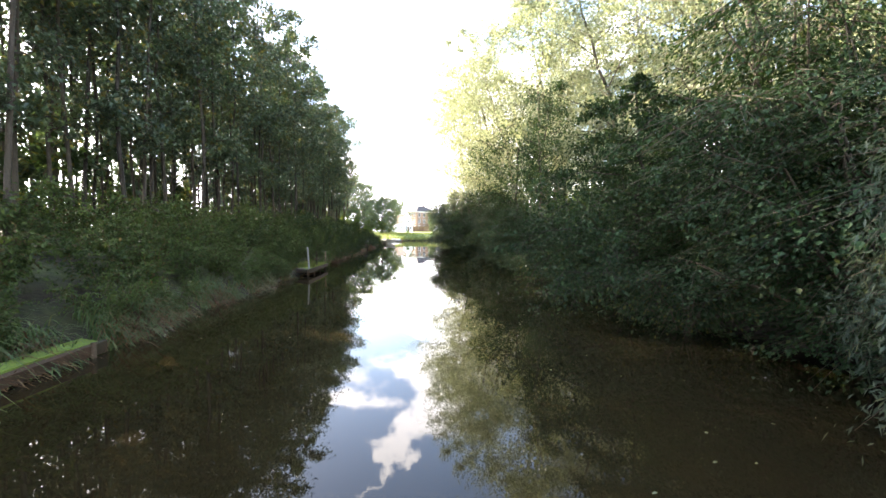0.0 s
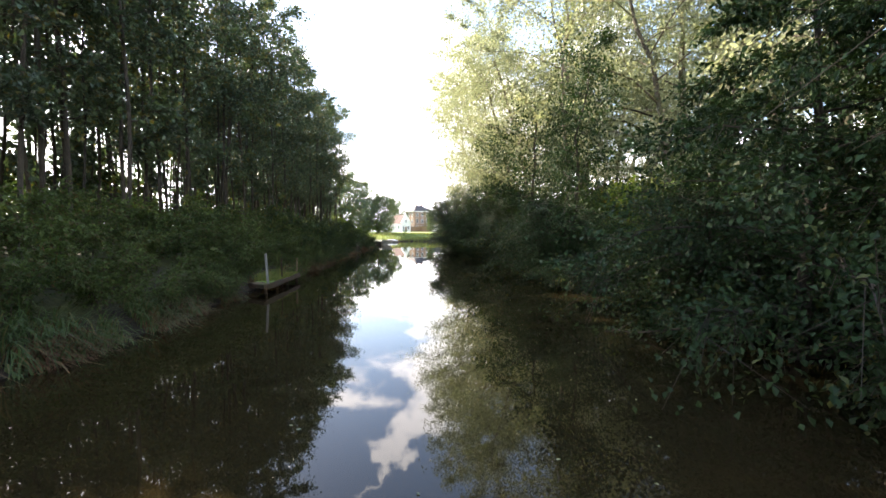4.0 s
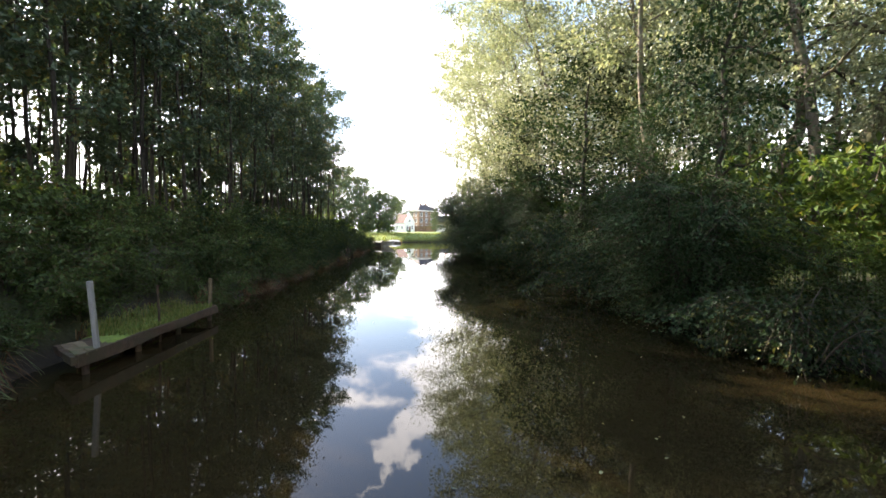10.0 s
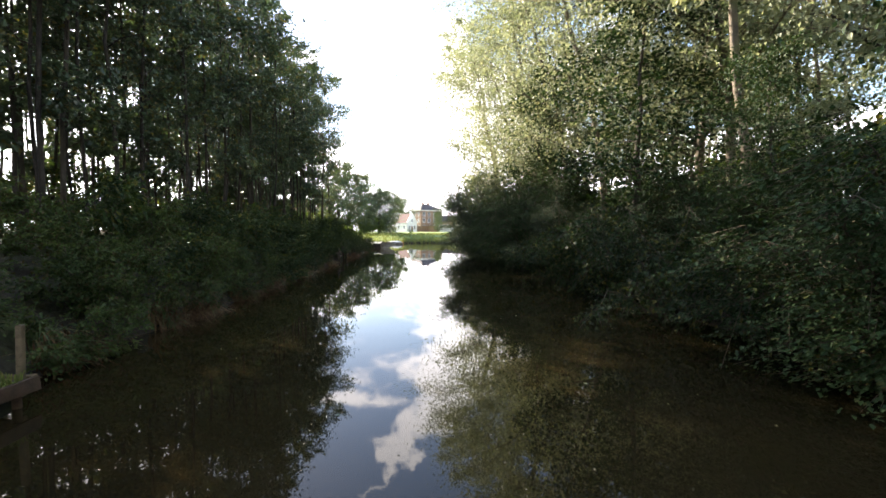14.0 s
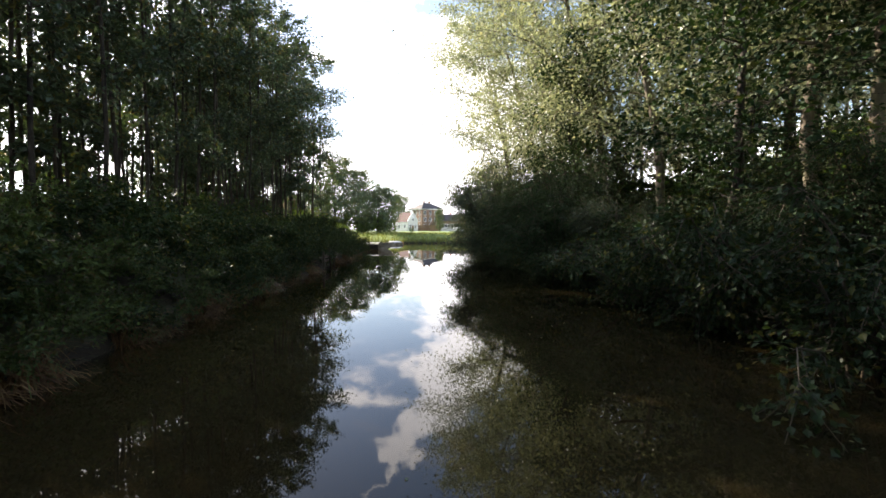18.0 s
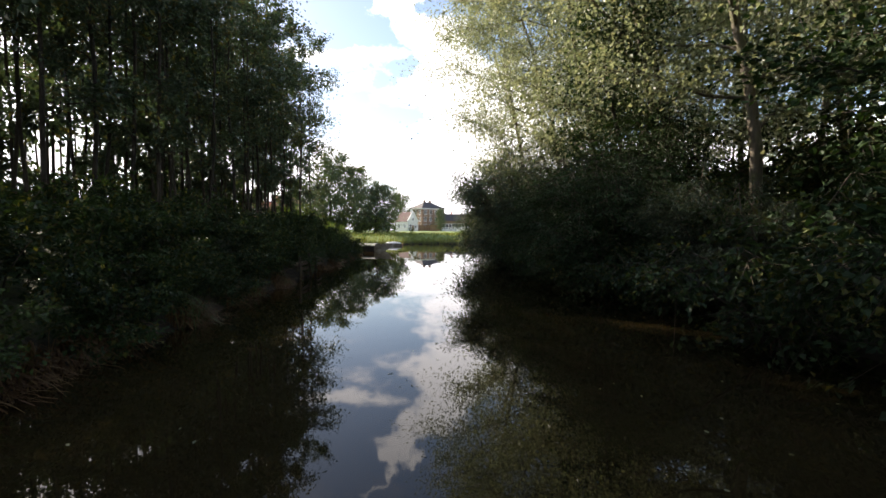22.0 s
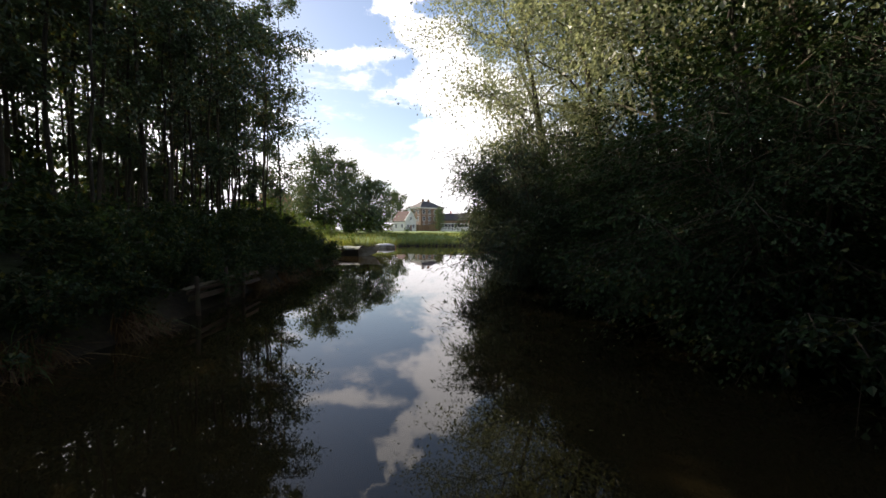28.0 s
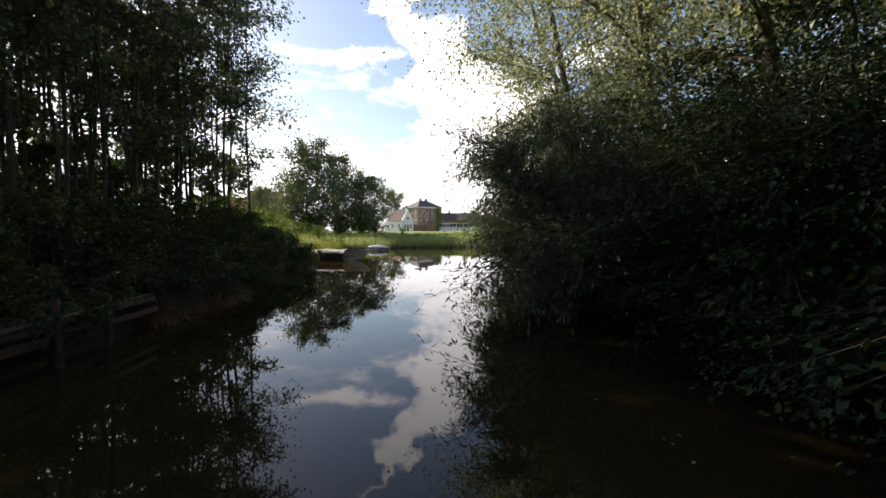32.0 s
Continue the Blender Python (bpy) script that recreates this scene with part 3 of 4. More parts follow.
front = [poplar(200 + i, 17, 24, 24, 0.16, 0.12, 3.8, 0.20) for i in range(4)]
leaning = [poplar(205 + i, 18, 27, 38, 0.145, 0.105, 4.3, 0.20, (-0.15, 0.0)) for i in range(2)]
middle = [poplar(210 + i, 10, 20, 20, 0.18, 0.13, 2.0, 0.32, None, 0.14) for i in range(3)]
back = [poplar(220 + i, 8, 18, 17, 0.29, 0.21, 2.5, 0.08, None, 0.13) for i in range(3)]
POPLARS_AT = [(10.6, 33.0), (11.9, 35.4), (16.4, 27.2), (12.4, 15.5), (12.0, 9.4), (11.6, 3.0), (9.0, 54.0)]
for i, (x, y) in enumerate(POPLARS_AT):
    stand((middle if x > 14 else front)[i % 3], x, y, rng.uniform(0, 360), rng.uniform(0.94, 1.08))
LEANING_AT = [(7.7, 40.4), (10.0, 30.6), (8.0, 36.2), (10.2, 43.6), (7.3, 50.0), (7.0, 55.5), (11.4, 24.6), (8.2, 46.4), (7.4, 58.5)]
for i, (x, y) in enumerate(LEANING_AT):
    stand(leaning[i % 2], x, y, rng.uniform(-25, 25), rng.uniform(0.94, 1.06))
POPLARS_AT += LEANING_AT
stand(middle[0], 8.3, 27.2, 80, 0.95)
POPLARS_AT.append((8.3, 27.2))
# two old stems with a long bare bough stretched towards the water
OLD = "stout old poplar with brown bark and a long bare bough"
for i, (x, y) in enumerate(((14.7, 26.4), (15.0, 29.6))):
    e = tree("old_poplar", OLD, "tree", "", grow(240 + i, 17.5, 0.30, 0.34, lambda f: 1.6 + 2.6 * math.sin(math.pi * (0.2 + 0.74 * f)), 13, 0.5, 20, 22, 0.17, 0.125, 0.55, 0.10, 0.9, (0.015, 0.0), bare=0.1, twig_len=0.36),
             M["bark_pale"], M["poplar_pale"])
    q = np.linspace(0, 1, 8)
    bough = np.stack([-5.2 * q, -0.5 * q, 5.6 + 2.0 * q - 1.1 * q ** 2 + 0.12 * np.sin(q * 9 + i)], -1)
    put("bough", Build().tube(bough, 0.075 * (1 - q) ** 0.7 + 0.012, 6).mesh("bough", M["bark_dark"], True), e, "long bare dark bough")
    e.matrix_basis = pose(x, y, float(ground_z(x, y)), 0, 0, 12 * i)
    POPLARS_AT.append((x, y))
for x0, gap, kind in ((13.0, 4.6, middle), (16.0, 4.4, middle), (19.5, 4.4, middle), (23.5, 4.4, back), (27.5, 4.4, back), (32.0, 4.4, back)):
    y = -9.0
    while y < 60:
        x = x0 + rng.normal(0, 0.9)
        if all((x - a) ** 2 + (y - b) ** 2 > 6.0 for a, b in POPLARS_AT):
            stand(kind[k % 3], x, y, rng.uniform(0, 360), rng.uniform(0.85, 1.1), rng.uniform(0.95, 1.08))
            k += 1
        y += gap * rng.uniform(0.75, 1.3)
for a in front + leaning + middle + back:
    drop(a)


# ---- shrubs over the water ----
def shrub(seed, H, R, stems, ntw, nleaf, L, W, mat, name, label, droop=0.15, full=True, flat=0.35, twigs=True, layered=0.0):
    """A many-stemmed shrub whose branches arch outwards and hang low."""
    rs = np.random.default_rng(seed)
    e = thing(name, label, "bush")
    crown = Build()
    P, D = [], []
    q = np.linspace(0, 1, 7)
    for i in range(stems):
        az = i * 2.399 + rs.normal(0, 0.3)
        top = H * (0.35 + 0.65 * math.sqrt(rs.uniform(0, 1)))
        out = R * math.sqrt(max(0.05, 1.05 - (top / H) ** 2)) * rs.uniform(0.7, 1.1)
        o = np.array([math.cos(az), math.sin(az), 0])
        pts = np.outer(out * q ** 1.15, o)
        pts[:, 2] = top * (1.35 * q - 0.35 * q ** 2) - droop * out * q ** 3 - 0.25 * (q == 0)
        pts[1:] += rs.normal(0, 0.04 * H, (6, 3)) * q[1:, None]
        stem = Build().tube(pts, 0.032 * (1 - q) ** 0.8 * H / 4 + 0.005, 5)
        for _ in range(ntw):
            g = rs.uniform(0.18, 1.0)
            tp = np.array([np.interp(g, q, pts[:, c]) for c in range(3)])
            d = unit(o * rs.uniform(0.1, 0.9) + rs.normal(0, 0.6, 3) * np.array([1, 1, 0.5 - 0.35 * layered]) + np.array([0, 0, 0.1 - droop]))
            tl = R * (0.36 + 0.10 * layered) * rs.uniform(0.5, 1.2)
            end = tp + d * tl + np.array([0, 0, -droop * tl])
            if twigs:
                stem.tube([tp, end], [0.009, 0.003], 3)
            h = rs.uniform(0.05, 1.05, nleaf)[:, None]
            P.append(tp + (end - tp) * h + rs.normal(0, 0.13 * tl, (nleaf, 3)) * np.array([1, 1, flat * (1 - 0.55 * layered)]))
            D.append(np.broadcast_to(d, (nleaf, 3)) + rs.normal(0, 0.6, (nleaf, 3)) * np.array([1, 1, 1 - 0.6 * layered]))
        put("stem", stem.mesh("stem", M["twig"], True), e)
    P, D = np.concatenate(P), np.concatenate(D)
    D[:, 2] -= 0.2 + droop
    N = rs.normal(0, 0.4 - 0.18 * layered, P.shape) + np.array([0, 0, 1.0])
    sz = rs.uniform(0.6, 1.25, len(P))
    ok = P[:, 2] > 0.02
    crown.leaves(P[ok], D[ok], N[ok], L * sz[ok], W * sz[ok], full)
    put("foliage", crown.mesh("foliage", mat), e)
    return e


HAZEL = "large dark green hazel shrub arching out over the water"
hazels = [shrub(300 + i, 5.2, 3.4, 28, 28, 50, 0.088, 0.058, M["hazel"], "hazel_shrub", HAZEL, 0.22, False, layered=1.0) for i in range(2)]
for x, y, s, tall, w in ((7.6, 25.6, 0.6, 0.9, 0), (7.6, 28.4, 0.7, 1.0, 1), (6.0, 5.2, 0.85, 1.05, 1), (5.2, 20.8, 0.74, 0.95, 1), (6.9, 0.4, 0.8, 1.1, 0), (5.6, 42.4, 0.98, 0.95, 1), (7.4, 39.6, 0.95, 1.2, 0), (6.9, 44.2, 0.9, 0.95, 1), (6.7, 7.5, 0.95, 1.4, 1), (6.0, 12.9, 0.86, 0.64, 1), (6.4, 48.2, 0.95, 1.1, 0), (5.0, 37.8, 0.82, 1.1, 0), (4.8, 42.0, 0.76, 1.05, 1)):
    stand(hazels[w], x, y, rng.uniform(0, 360), s, tall, 0.25)
ALD = "low dark shrub leaning over the shaded water's edge"
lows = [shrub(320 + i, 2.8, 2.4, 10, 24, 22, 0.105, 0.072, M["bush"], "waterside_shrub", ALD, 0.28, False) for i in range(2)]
LOWS_AT = [(5.6, 23.0, 0.85), (5.4, 26.2, 0.95), (5.3, 29.0, 1.0), (5.3, 31.8, 1.05), (5.9, 15.8, 0.42), (6.6, 15.0, 0.4), (5.5, 38.4, 1.15), (5.4, 46.6, 1.25), (6.3, -3.5, 1.0),
           (5.2, 2.4, 0.6), (5.0, 7.6, 0.7), (4.9, 12.6, 0.6), (5.4, 18.2, 0.45), (5.5, 20.9, 0.5), (5.2, 17.6, 0.6), (5.4, 35.0, 0.9), (5.3, 40.6, 1.0), (5.3, 43.6, 1.0), (5.3, 49.2, 1.0), (5.6, 54.0, 1.1), (6.4, 58.0, 1.1), (12.5, 36.2, 1.9), (13.4, 39.8, 1.9), (15.4, 34.8, 1.9), (12.4, 43.2, 1.8)]
for i, (x, y, s) in enumerate(LOWS_AT):
    stand(lows[i % 2], x - 0.25, y, rng.uniform(0, 360), s, rng.uniform(0.9, 1.15), 0.2)
WIL = "grey-green willow bush with long narrow drooping leaves"
willows = [shrub(340 + i, 5.4, 3.3, 26, 32, 34, 0.165, 0.044, M["willow"], "willow_bush", WIL, 0.22, False, flat=0.8) for i in range(2)]
for i, (x, y, s, tall) in enumerate(((4.0, 46.6, 1.05, 1.0), (4.5, 52.2, 1.18, 1.25), (5.6, 57.6, 1.05, 1.35), (5.9, 34.4, 0.62, 0.9), (4.6, 3.1, 0.42, 1.7))):
    stand(willows[i % 2], x, y, rng.uniform(0, 360), s, tall)
ELD = "bright green elder shrub in the sunlit undergrowth of the wood"
elders = [shrub(350 + i, 3.2, 1.9, 3, 32, 9, 0.22, 0.12, M["weed"], "elder_shrub", ELD, 0.12, False, twigs=False) for i in range(2)]
for x0, gap in ((9.6, 5.2), (13.5, 4.2), (18.0, 4.2), (23.0, 4.5)):
    y = -4.0 + rng.uniform(0, 2)
    while y < 60:
        if not (x0 < 16 and 15.5 < y < 27):
            stand(elders[k % 2], x0 + rng.normal(0, 0.8), y, rng.uniform(0, 360), rng.uniform(0.6, 1.25), rng.uniform(0.85, 1.2))
            k += 1
        y += gap * rng.uniform(0.7, 1.3)
for i in range(22):
    stand(elders[i % 2], 30.0 + 3.0 * (i % 2) + rng.normal(0, 1.0), -6.0 + i * 3.1, rng.uniform(0, 360), rng.uniform(1.9, 2.8), 1.1)
for x, y, s in ((9.5, 60.5, 1.5), (12.5, 59.5, 1.7), (15.5, 60.5, 1.8), (19.0, 60.0, 1.9), (23.0, 60.0, 2.0), (27.0, 60.5, 2.0), (11.0, 49.5, 1.3), (11.5, 55.0, 1.4), (10.5, 41.0, 1.2), (16.0, 51.0, 1.5), (17.5, 43.0, 1.5), (15.0, 38.5, 1.3), (19.5, 36.0, 1.6), (21.0, 46.0, 1.8), (22.5, 53.0, 1.9), (18.5, 30.5, 1.5)):
    stand(elders[k % 2], x, y, rng.uniform(0, 360), s, 1.0)
    k += 1
for x, y, s in ((9.8, 21.6, 0.9), (10.8, 24.2, 1.15), (9.6, 26.6, 1.1), (11.8, 22.4, 1.0), (12.2, 27.4, 1.3), (13.4, 24.8, 1.2), (9.9, 30.2, 1.0), (11.8, 31.2, 1.2)):
    stand(elders[k % 2], x, y, rng.uniform(0, 360), s, 1.05)
    k += 1
for i in range(34):
    stand(elders[i % 2], rng.uniform(19.0, 29.0), -4.0 + 1.9 * i, rng.uniform(0, 360), rng.uniform(0.9, 1.35), 0.8)
for i in range(56):
    stand(elders[i % 2], rng.uniform(7.6, 14.5), rng.uniform(14.0, 30.0), rng.uniform(0, 360), rng.uniform(0.28, 0.42), 1.0)
for i in range(16):
    x = rng.uniform(-9, 22)
    y = rng.uniform(72, 92)
    if float(shore(np.array(x), np.array(y))) > 0.5:
        stand(elders[i % 2], x, y, rng.uniform(0, 360), rng.uniform(0.2, 0.42), rng.uniform(0.7, 1.1))
for a in hazels + lows + willows + elders:
    drop(a)
DARK = "young alder with dense dark green leaves at the water's edge"
young = [tree("young_alder", DARK, "tree", "", grow(460 + i, 8.6, 0.085, 0.06, lambda f: 0.7 + 1.1 * math.sin(math.pi * (0.18 + 0.72 * f)), 19, 0.42, 20, 26, 0.115, 0.085, 0.75, 0.08, 0.5, bare=0.06, twig_len=0.60),
              M["bark_dark"], M["hazel"]) for i in range(2)]
for i, (x, y, s, tall) in enumerate(((5.9, 20.6, 0.78, 1.2), (6.5, 31.0, 1.35, 0.8), (6.9, 40.8, 1.1, 1.0), (8.4, 44.4, 0.9, 0.9), (7.3, 47.6, 0.9, 0.8), (7.2, 25.2, 0.62, 0.95))):
    stand(young[i % 2], x, y, rng.uniform(0, 360), s, tall)
for a in young:
    drop(a)
# a tall cone of layered sprays that leans far out over the water
SPRAY = "tall dark hornbeam with layered sprays hanging over the water"
cone = tree("hornbeam_tree", SPRAY, "tree", "", grow(470, 5.9, 0.10, 0.05, lambda f: 0.5 + 2.9 * (1 - f) ** 0.75, 30, 0.16, 26, 34, 0.088, 0.058, 0.42, 0.20, 0.3, (-0.03, 0.0), bare=0.12, twig_len=0.36, flat=-0.12),
            M["bark_dark"], M["hazel"])
for x, y, s, tall, turn in ((5.3, 10.7, 1.0, 1.0, 0), (6.4, 13.6, 0.8, 0.95, 70), (7.4, 10.2, 0.95, 0.8, 140)):
    stand(cone, x, y, turn, s, tall, 0.15)
drop(cone)

# ---- the tangled bank below the alders ----
BR = "tangled green nettles and brambles on the bank"
brambles = [shrub(360 + i, 1.6, 1.6, 3, 42, 15, 0.105, 0.072, M["bramble"], "bramble_bush", BR, 0.1, False, twigs=False) for i in range(4)]
# same growth in darker shrub leaves: the denser wood's shade put into the colour
TH = "thicket of nettles and thorn, leaves darkened for the bank's shade"
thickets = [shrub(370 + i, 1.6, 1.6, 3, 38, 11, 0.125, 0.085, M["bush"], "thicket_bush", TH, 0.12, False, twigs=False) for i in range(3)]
y = -5.0
while y < 62:
    for x0, s, gap in ((-5.0, 0.56, 2), (-5.1, 0.6, 3), (-5.25, 0.46, 0), (-5.7, 0.62, 1), (-6.4, 0.72, 1), (-7.4, 0.85, 1), (-8.6, 0.95, 1)):
        if (gap > 1 and y < 22) or (gap == 0 and y > 22):
            continue
        if gap == 0:
            x0 -= 0.25 if 16 < y < 22 else 0.0
        if gap > 1 and 39.5 < y < 46:
            x0 -= 0.4
        x0 -= 2.0 * max(0.0, min(1.0, (y - 57.0) / 4.0))
        # from about y = 30 the darker leaves paint in the bank's deeper shade
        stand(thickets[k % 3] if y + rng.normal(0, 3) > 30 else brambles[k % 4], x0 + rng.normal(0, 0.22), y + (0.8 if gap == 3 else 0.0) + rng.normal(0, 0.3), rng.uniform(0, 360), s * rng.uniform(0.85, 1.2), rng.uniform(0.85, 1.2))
        k += 1
    y += 1.6
for i in range(18):
    stand(thickets[i % 3], rng.uniform(-21, -11.5), 14 + 49 * i / 18, rng.uniform(0, 360), rng.uniform(1.4, 2.3), 1.1)
for i in range(4):
    stand(thickets[i % 3], -14.5 - 2.4 * i, 61.5 + rng.normal(0, 0.8), rng.uniform(0, 360), rng.uniform(2.0, 2.8), 1.1)
for i in range(26):
    stand(thickets[i % 3], -23.0 + rng.normal(0, 1.0), -6.0 + i * 2.8 + rng.normal(0, 0.6), rng.uniform(0, 360), rng.uniform(1.5, 2.1), 1.0)
for i, (x, y) in enumerate(((6.1, 16.9), (6.7, 17.7), (6.2, 18.7), (7.0, 16.3), (7.5, 18.5), (6.4, 14.3), (7.4, 15.0), (6.6, 20.6), (7.6, 20.2), (-5.45, 18.2), (-5.5, 18.9), (-5.45, 19.6), (-5.5, 20.3), (-5.4, 21.0), (-5.3, 21.6), (-5.0, 15.6), (-5.0, 16.3), (-5.1, 16.9), (-5.25, 17.5), (-5.2, 14.9))):
    stand(brambles[i % 4], x, y, rng.uniform(0, 360), rng.uniform(0.5, 0.7) * (1.0 if x > 0 else 0.7), rng.uniform(0.8, 1.1))
DOCK = "tall flowering dock gone to seed with pale leaves on the bank"


def dock_plant(seed):
    rs = np.random.default_rng(seed)
    e = thing("dock_plant", DOCK, "plant", "tall weeds on the bank")
    for i in range(4):
        az = rs.uniform(0, 6.28)
        h = rs.uniform(0.9, 1.35)
        q = np.linspace(0, 1, 6)
        lean = rs.uniform(0.1, 0.3)
        pts = np.stack([np.cos(az) * lean * q ** 1.5, np.sin(az) * lean * q ** 1.5, q * h - 0.1], -1)
        put("stalk", Build().tube(pts, 0.012 * (1 - q) + 0.004, 5).mesh("stalk", M["dead"], True), e)
        g = rs.uniform(0.15, 1.0, 34)
        P = np.stack([np.interp(g, q, pts[:, c]) for c in range(3)], -1)
        D = rs.normal(0, 1, (34, 3)) * np.array([1, 1, 0.5]) + np.array([0, 0, 0.3])
        size = 0.17 * (1.15 - g) + 0.05
        put("leaves", Build().leaves(P, D, rs.normal(0, 0.4, (34, 3)) + np.array([0, 0, 1.0]), size, size * 0.42, True).mesh("leaves", M["weed"]), e)
    return e


docks = [dock_plant(380 + i) for i in range(2)]
for i, (x, y) in enumerate(((-5.5, 3.3), (-5.9, 4.2), (-5.4, 5.0), (-6.3, 3.6), (-5.8, 5.9), (-6.6, 5.2), (-5.5, 9.4), (-6.2, 12.8))):
    stand(docks[i % 2], x, y, rng.uniform(0, 360), rng.uniform(0.85, 1.2))
for a in docks + thickets:
    drop(a)
for a in brambles:
    drop(a)


def sward(name, label, n, xs, ys, H, W, mat, seed, bend=0.5, lean_to=(0.5, 0.0), keep=None, category="grass", arch=False):
    rs = np.random.default_rng(seed)
    x, y = rs.uniform(*xs, n), rs.uniform(*ys, n)
    if keep is not None:
        ok = keep(x, y)
        x, y = x[ok], y[ok]
    P = np.stack([x, y, ground_z(x, y) - 0.04], -1)
    lean = np.concatenate([rs.normal(0, 0.38, (len(x), 2)) + np.array(lean_to), np.zeros((len(x), 1))], 1)
    grow_blades = Build().arching if arch else Build().blades
    b = grow_blades(P, lean, H * rs.uniform(0.55, 1.25, len(x)), W * rs.uniform(0.6, 1.25, len(x)), bend * rs.uniform(0.45, 1.3, (len(x), 1)))
    ob = put(name, b.mesh(name, mat))
    return tagged(ob, label, category, kind="stuff")


def left_edge(lo, hi, cut, thin):
    def keep(x, y):
        d = shore(x, y)
        clump = wobble(x * 3.0, y * 4.0, 1.0, 0.4) + 0.5 * wobble(x * 7, y * 9, 1.0, 2.0)
        return (d > lo) & (d < hi) & (clump > cut + 0.10 * np.clip(y - thin, 0, 14)) & ~((y > 17.1) & (y < 21.5) & (d < 0.25)) & ~((y > 40.2) & (y < 45.2) & (d < 0.7))
    return keep


sward("waterside_reeds", "green reed blades bending over the water's edge", 42000, (-6.0, -4.4), (-4, 40), 0.62, 0.021, M["reed"], 1, 1.6, (0.40, -0.05), left_edge(-0.05, 0.70, -0.85, 8.0), "reeds", True)
sward("dead_reeds", "brown dead reed blades hanging at the waterline", 56000, (-5.3, -4.4), (-4, 60), 0.56, 0.020, M["dead"], 2, 1.8, (0.55, 0.0), left_edge(-0.10, 0.34, -0.15, 70.0), "reeds", True)
sward("woodland_weeds", "sunlit tall weeds under the poplars", 9000, (7.0, 18), (-2, 50), 0.7, 0.022, M["weed"], 3, 0.5, (0.0, 0.0), None, "weeds")
sward("meadow_grass", "sunlit meadow grass on the far bank", 20000, (-14, 26), (72, 98), 0.42, 0.035, M["grass"], 4, 0.5, (0.0, 0.0), lambda x, y: shore(x, y) > 0.1)
sward("far_reeds", "pale reeds fringing the far bank", 42000, (-9, 30), (66, 86), 0.75, 0.035, M["grass"], 5, 0.4, (0.0, -0.1), lambda x, y: (shore(x, y) > -0.05) & (shore(x, y) < 0.9) & (y > 66), "reeds")


def floating_leaves():
    """Fallen leaves adrift on the water."""
    rs = np.random.default_rng(9)
    n = 300
    x = np.where(rs.uniform(0, 1, n) < 0.6, rs.uniform(1.5, 5.0, n), rs.uniform(-4.4, 2.0, n))
    P = np.stack([x, rs.uniform(1.5, 60, n), np.full(n, 0.006)], -1)
    a = rs.uniform(0, 6.28, n)
    D = np.stack([np.cos(a), np.sin(a), np.zeros(n)], -1)
    N = np.tile(np.array([[0, 0, 1.0]]), (n, 1))
    size = rs.uniform(0.02, 0.055, n)
    ob = put("floating_leaves", Build().leaves(P, D, N, size, size * 0.6, True, 0.06).mesh("floating_leaves", M["poplar_pale"]))
    tagged(ob, "fallen pale leaves scattered on the water", "leaves", kind="stuff")


floating_leaves()


# ---- timber at the water's edge ----
def rod(bm, a, b, r, sides=10, r2=None):
    a, b = Vector(a), Vector(b)
    m = Matrix.Translation((a + b) / 2) @ (b - a).to_track_quat("Z", "Y").to_matrix().to_4x4()
    bmesh.ops.create_cone(bm, cap_ends=True, segments=sides, radius1=r, radius2=r2 or r, depth=(b - a).length, matrix=m)
    return bm


def rough_plank(size, at, turn=(0, 0, 0), seed=0, wear=0.012):
    """A plank with worn, slightly uneven edges."""
    rs = random.Random(seed)
    bm = bmesh.new()
    r = bmesh.ops.create_cube(bm, size=1.0)
    long = max(range(3), key=lambda i: size[i])
    bmesh.ops.subdivide_edges(bm, edges=[e for e in bm.edges if abs((e.verts[0].co - e.verts[1].co)[long]) > 0.5], cuts=5)
    for v in bm.verts:
        v.co = Vector([c * s for c, s in zip(v.co, size)]) + Vector([rs.uniform(-wear, wear) for _ in range(3)])
    bmesh.ops.bevel(bm, geom=[e for e in bm.edges if e.is_manifold and e.calc_face_angle(0) > 1.0], offset=0.006, segments=1, affect="EDGES")
    bmesh.ops.transform(bm, matrix=pose(*at, *turn), verts=bm.verts)
    return bm


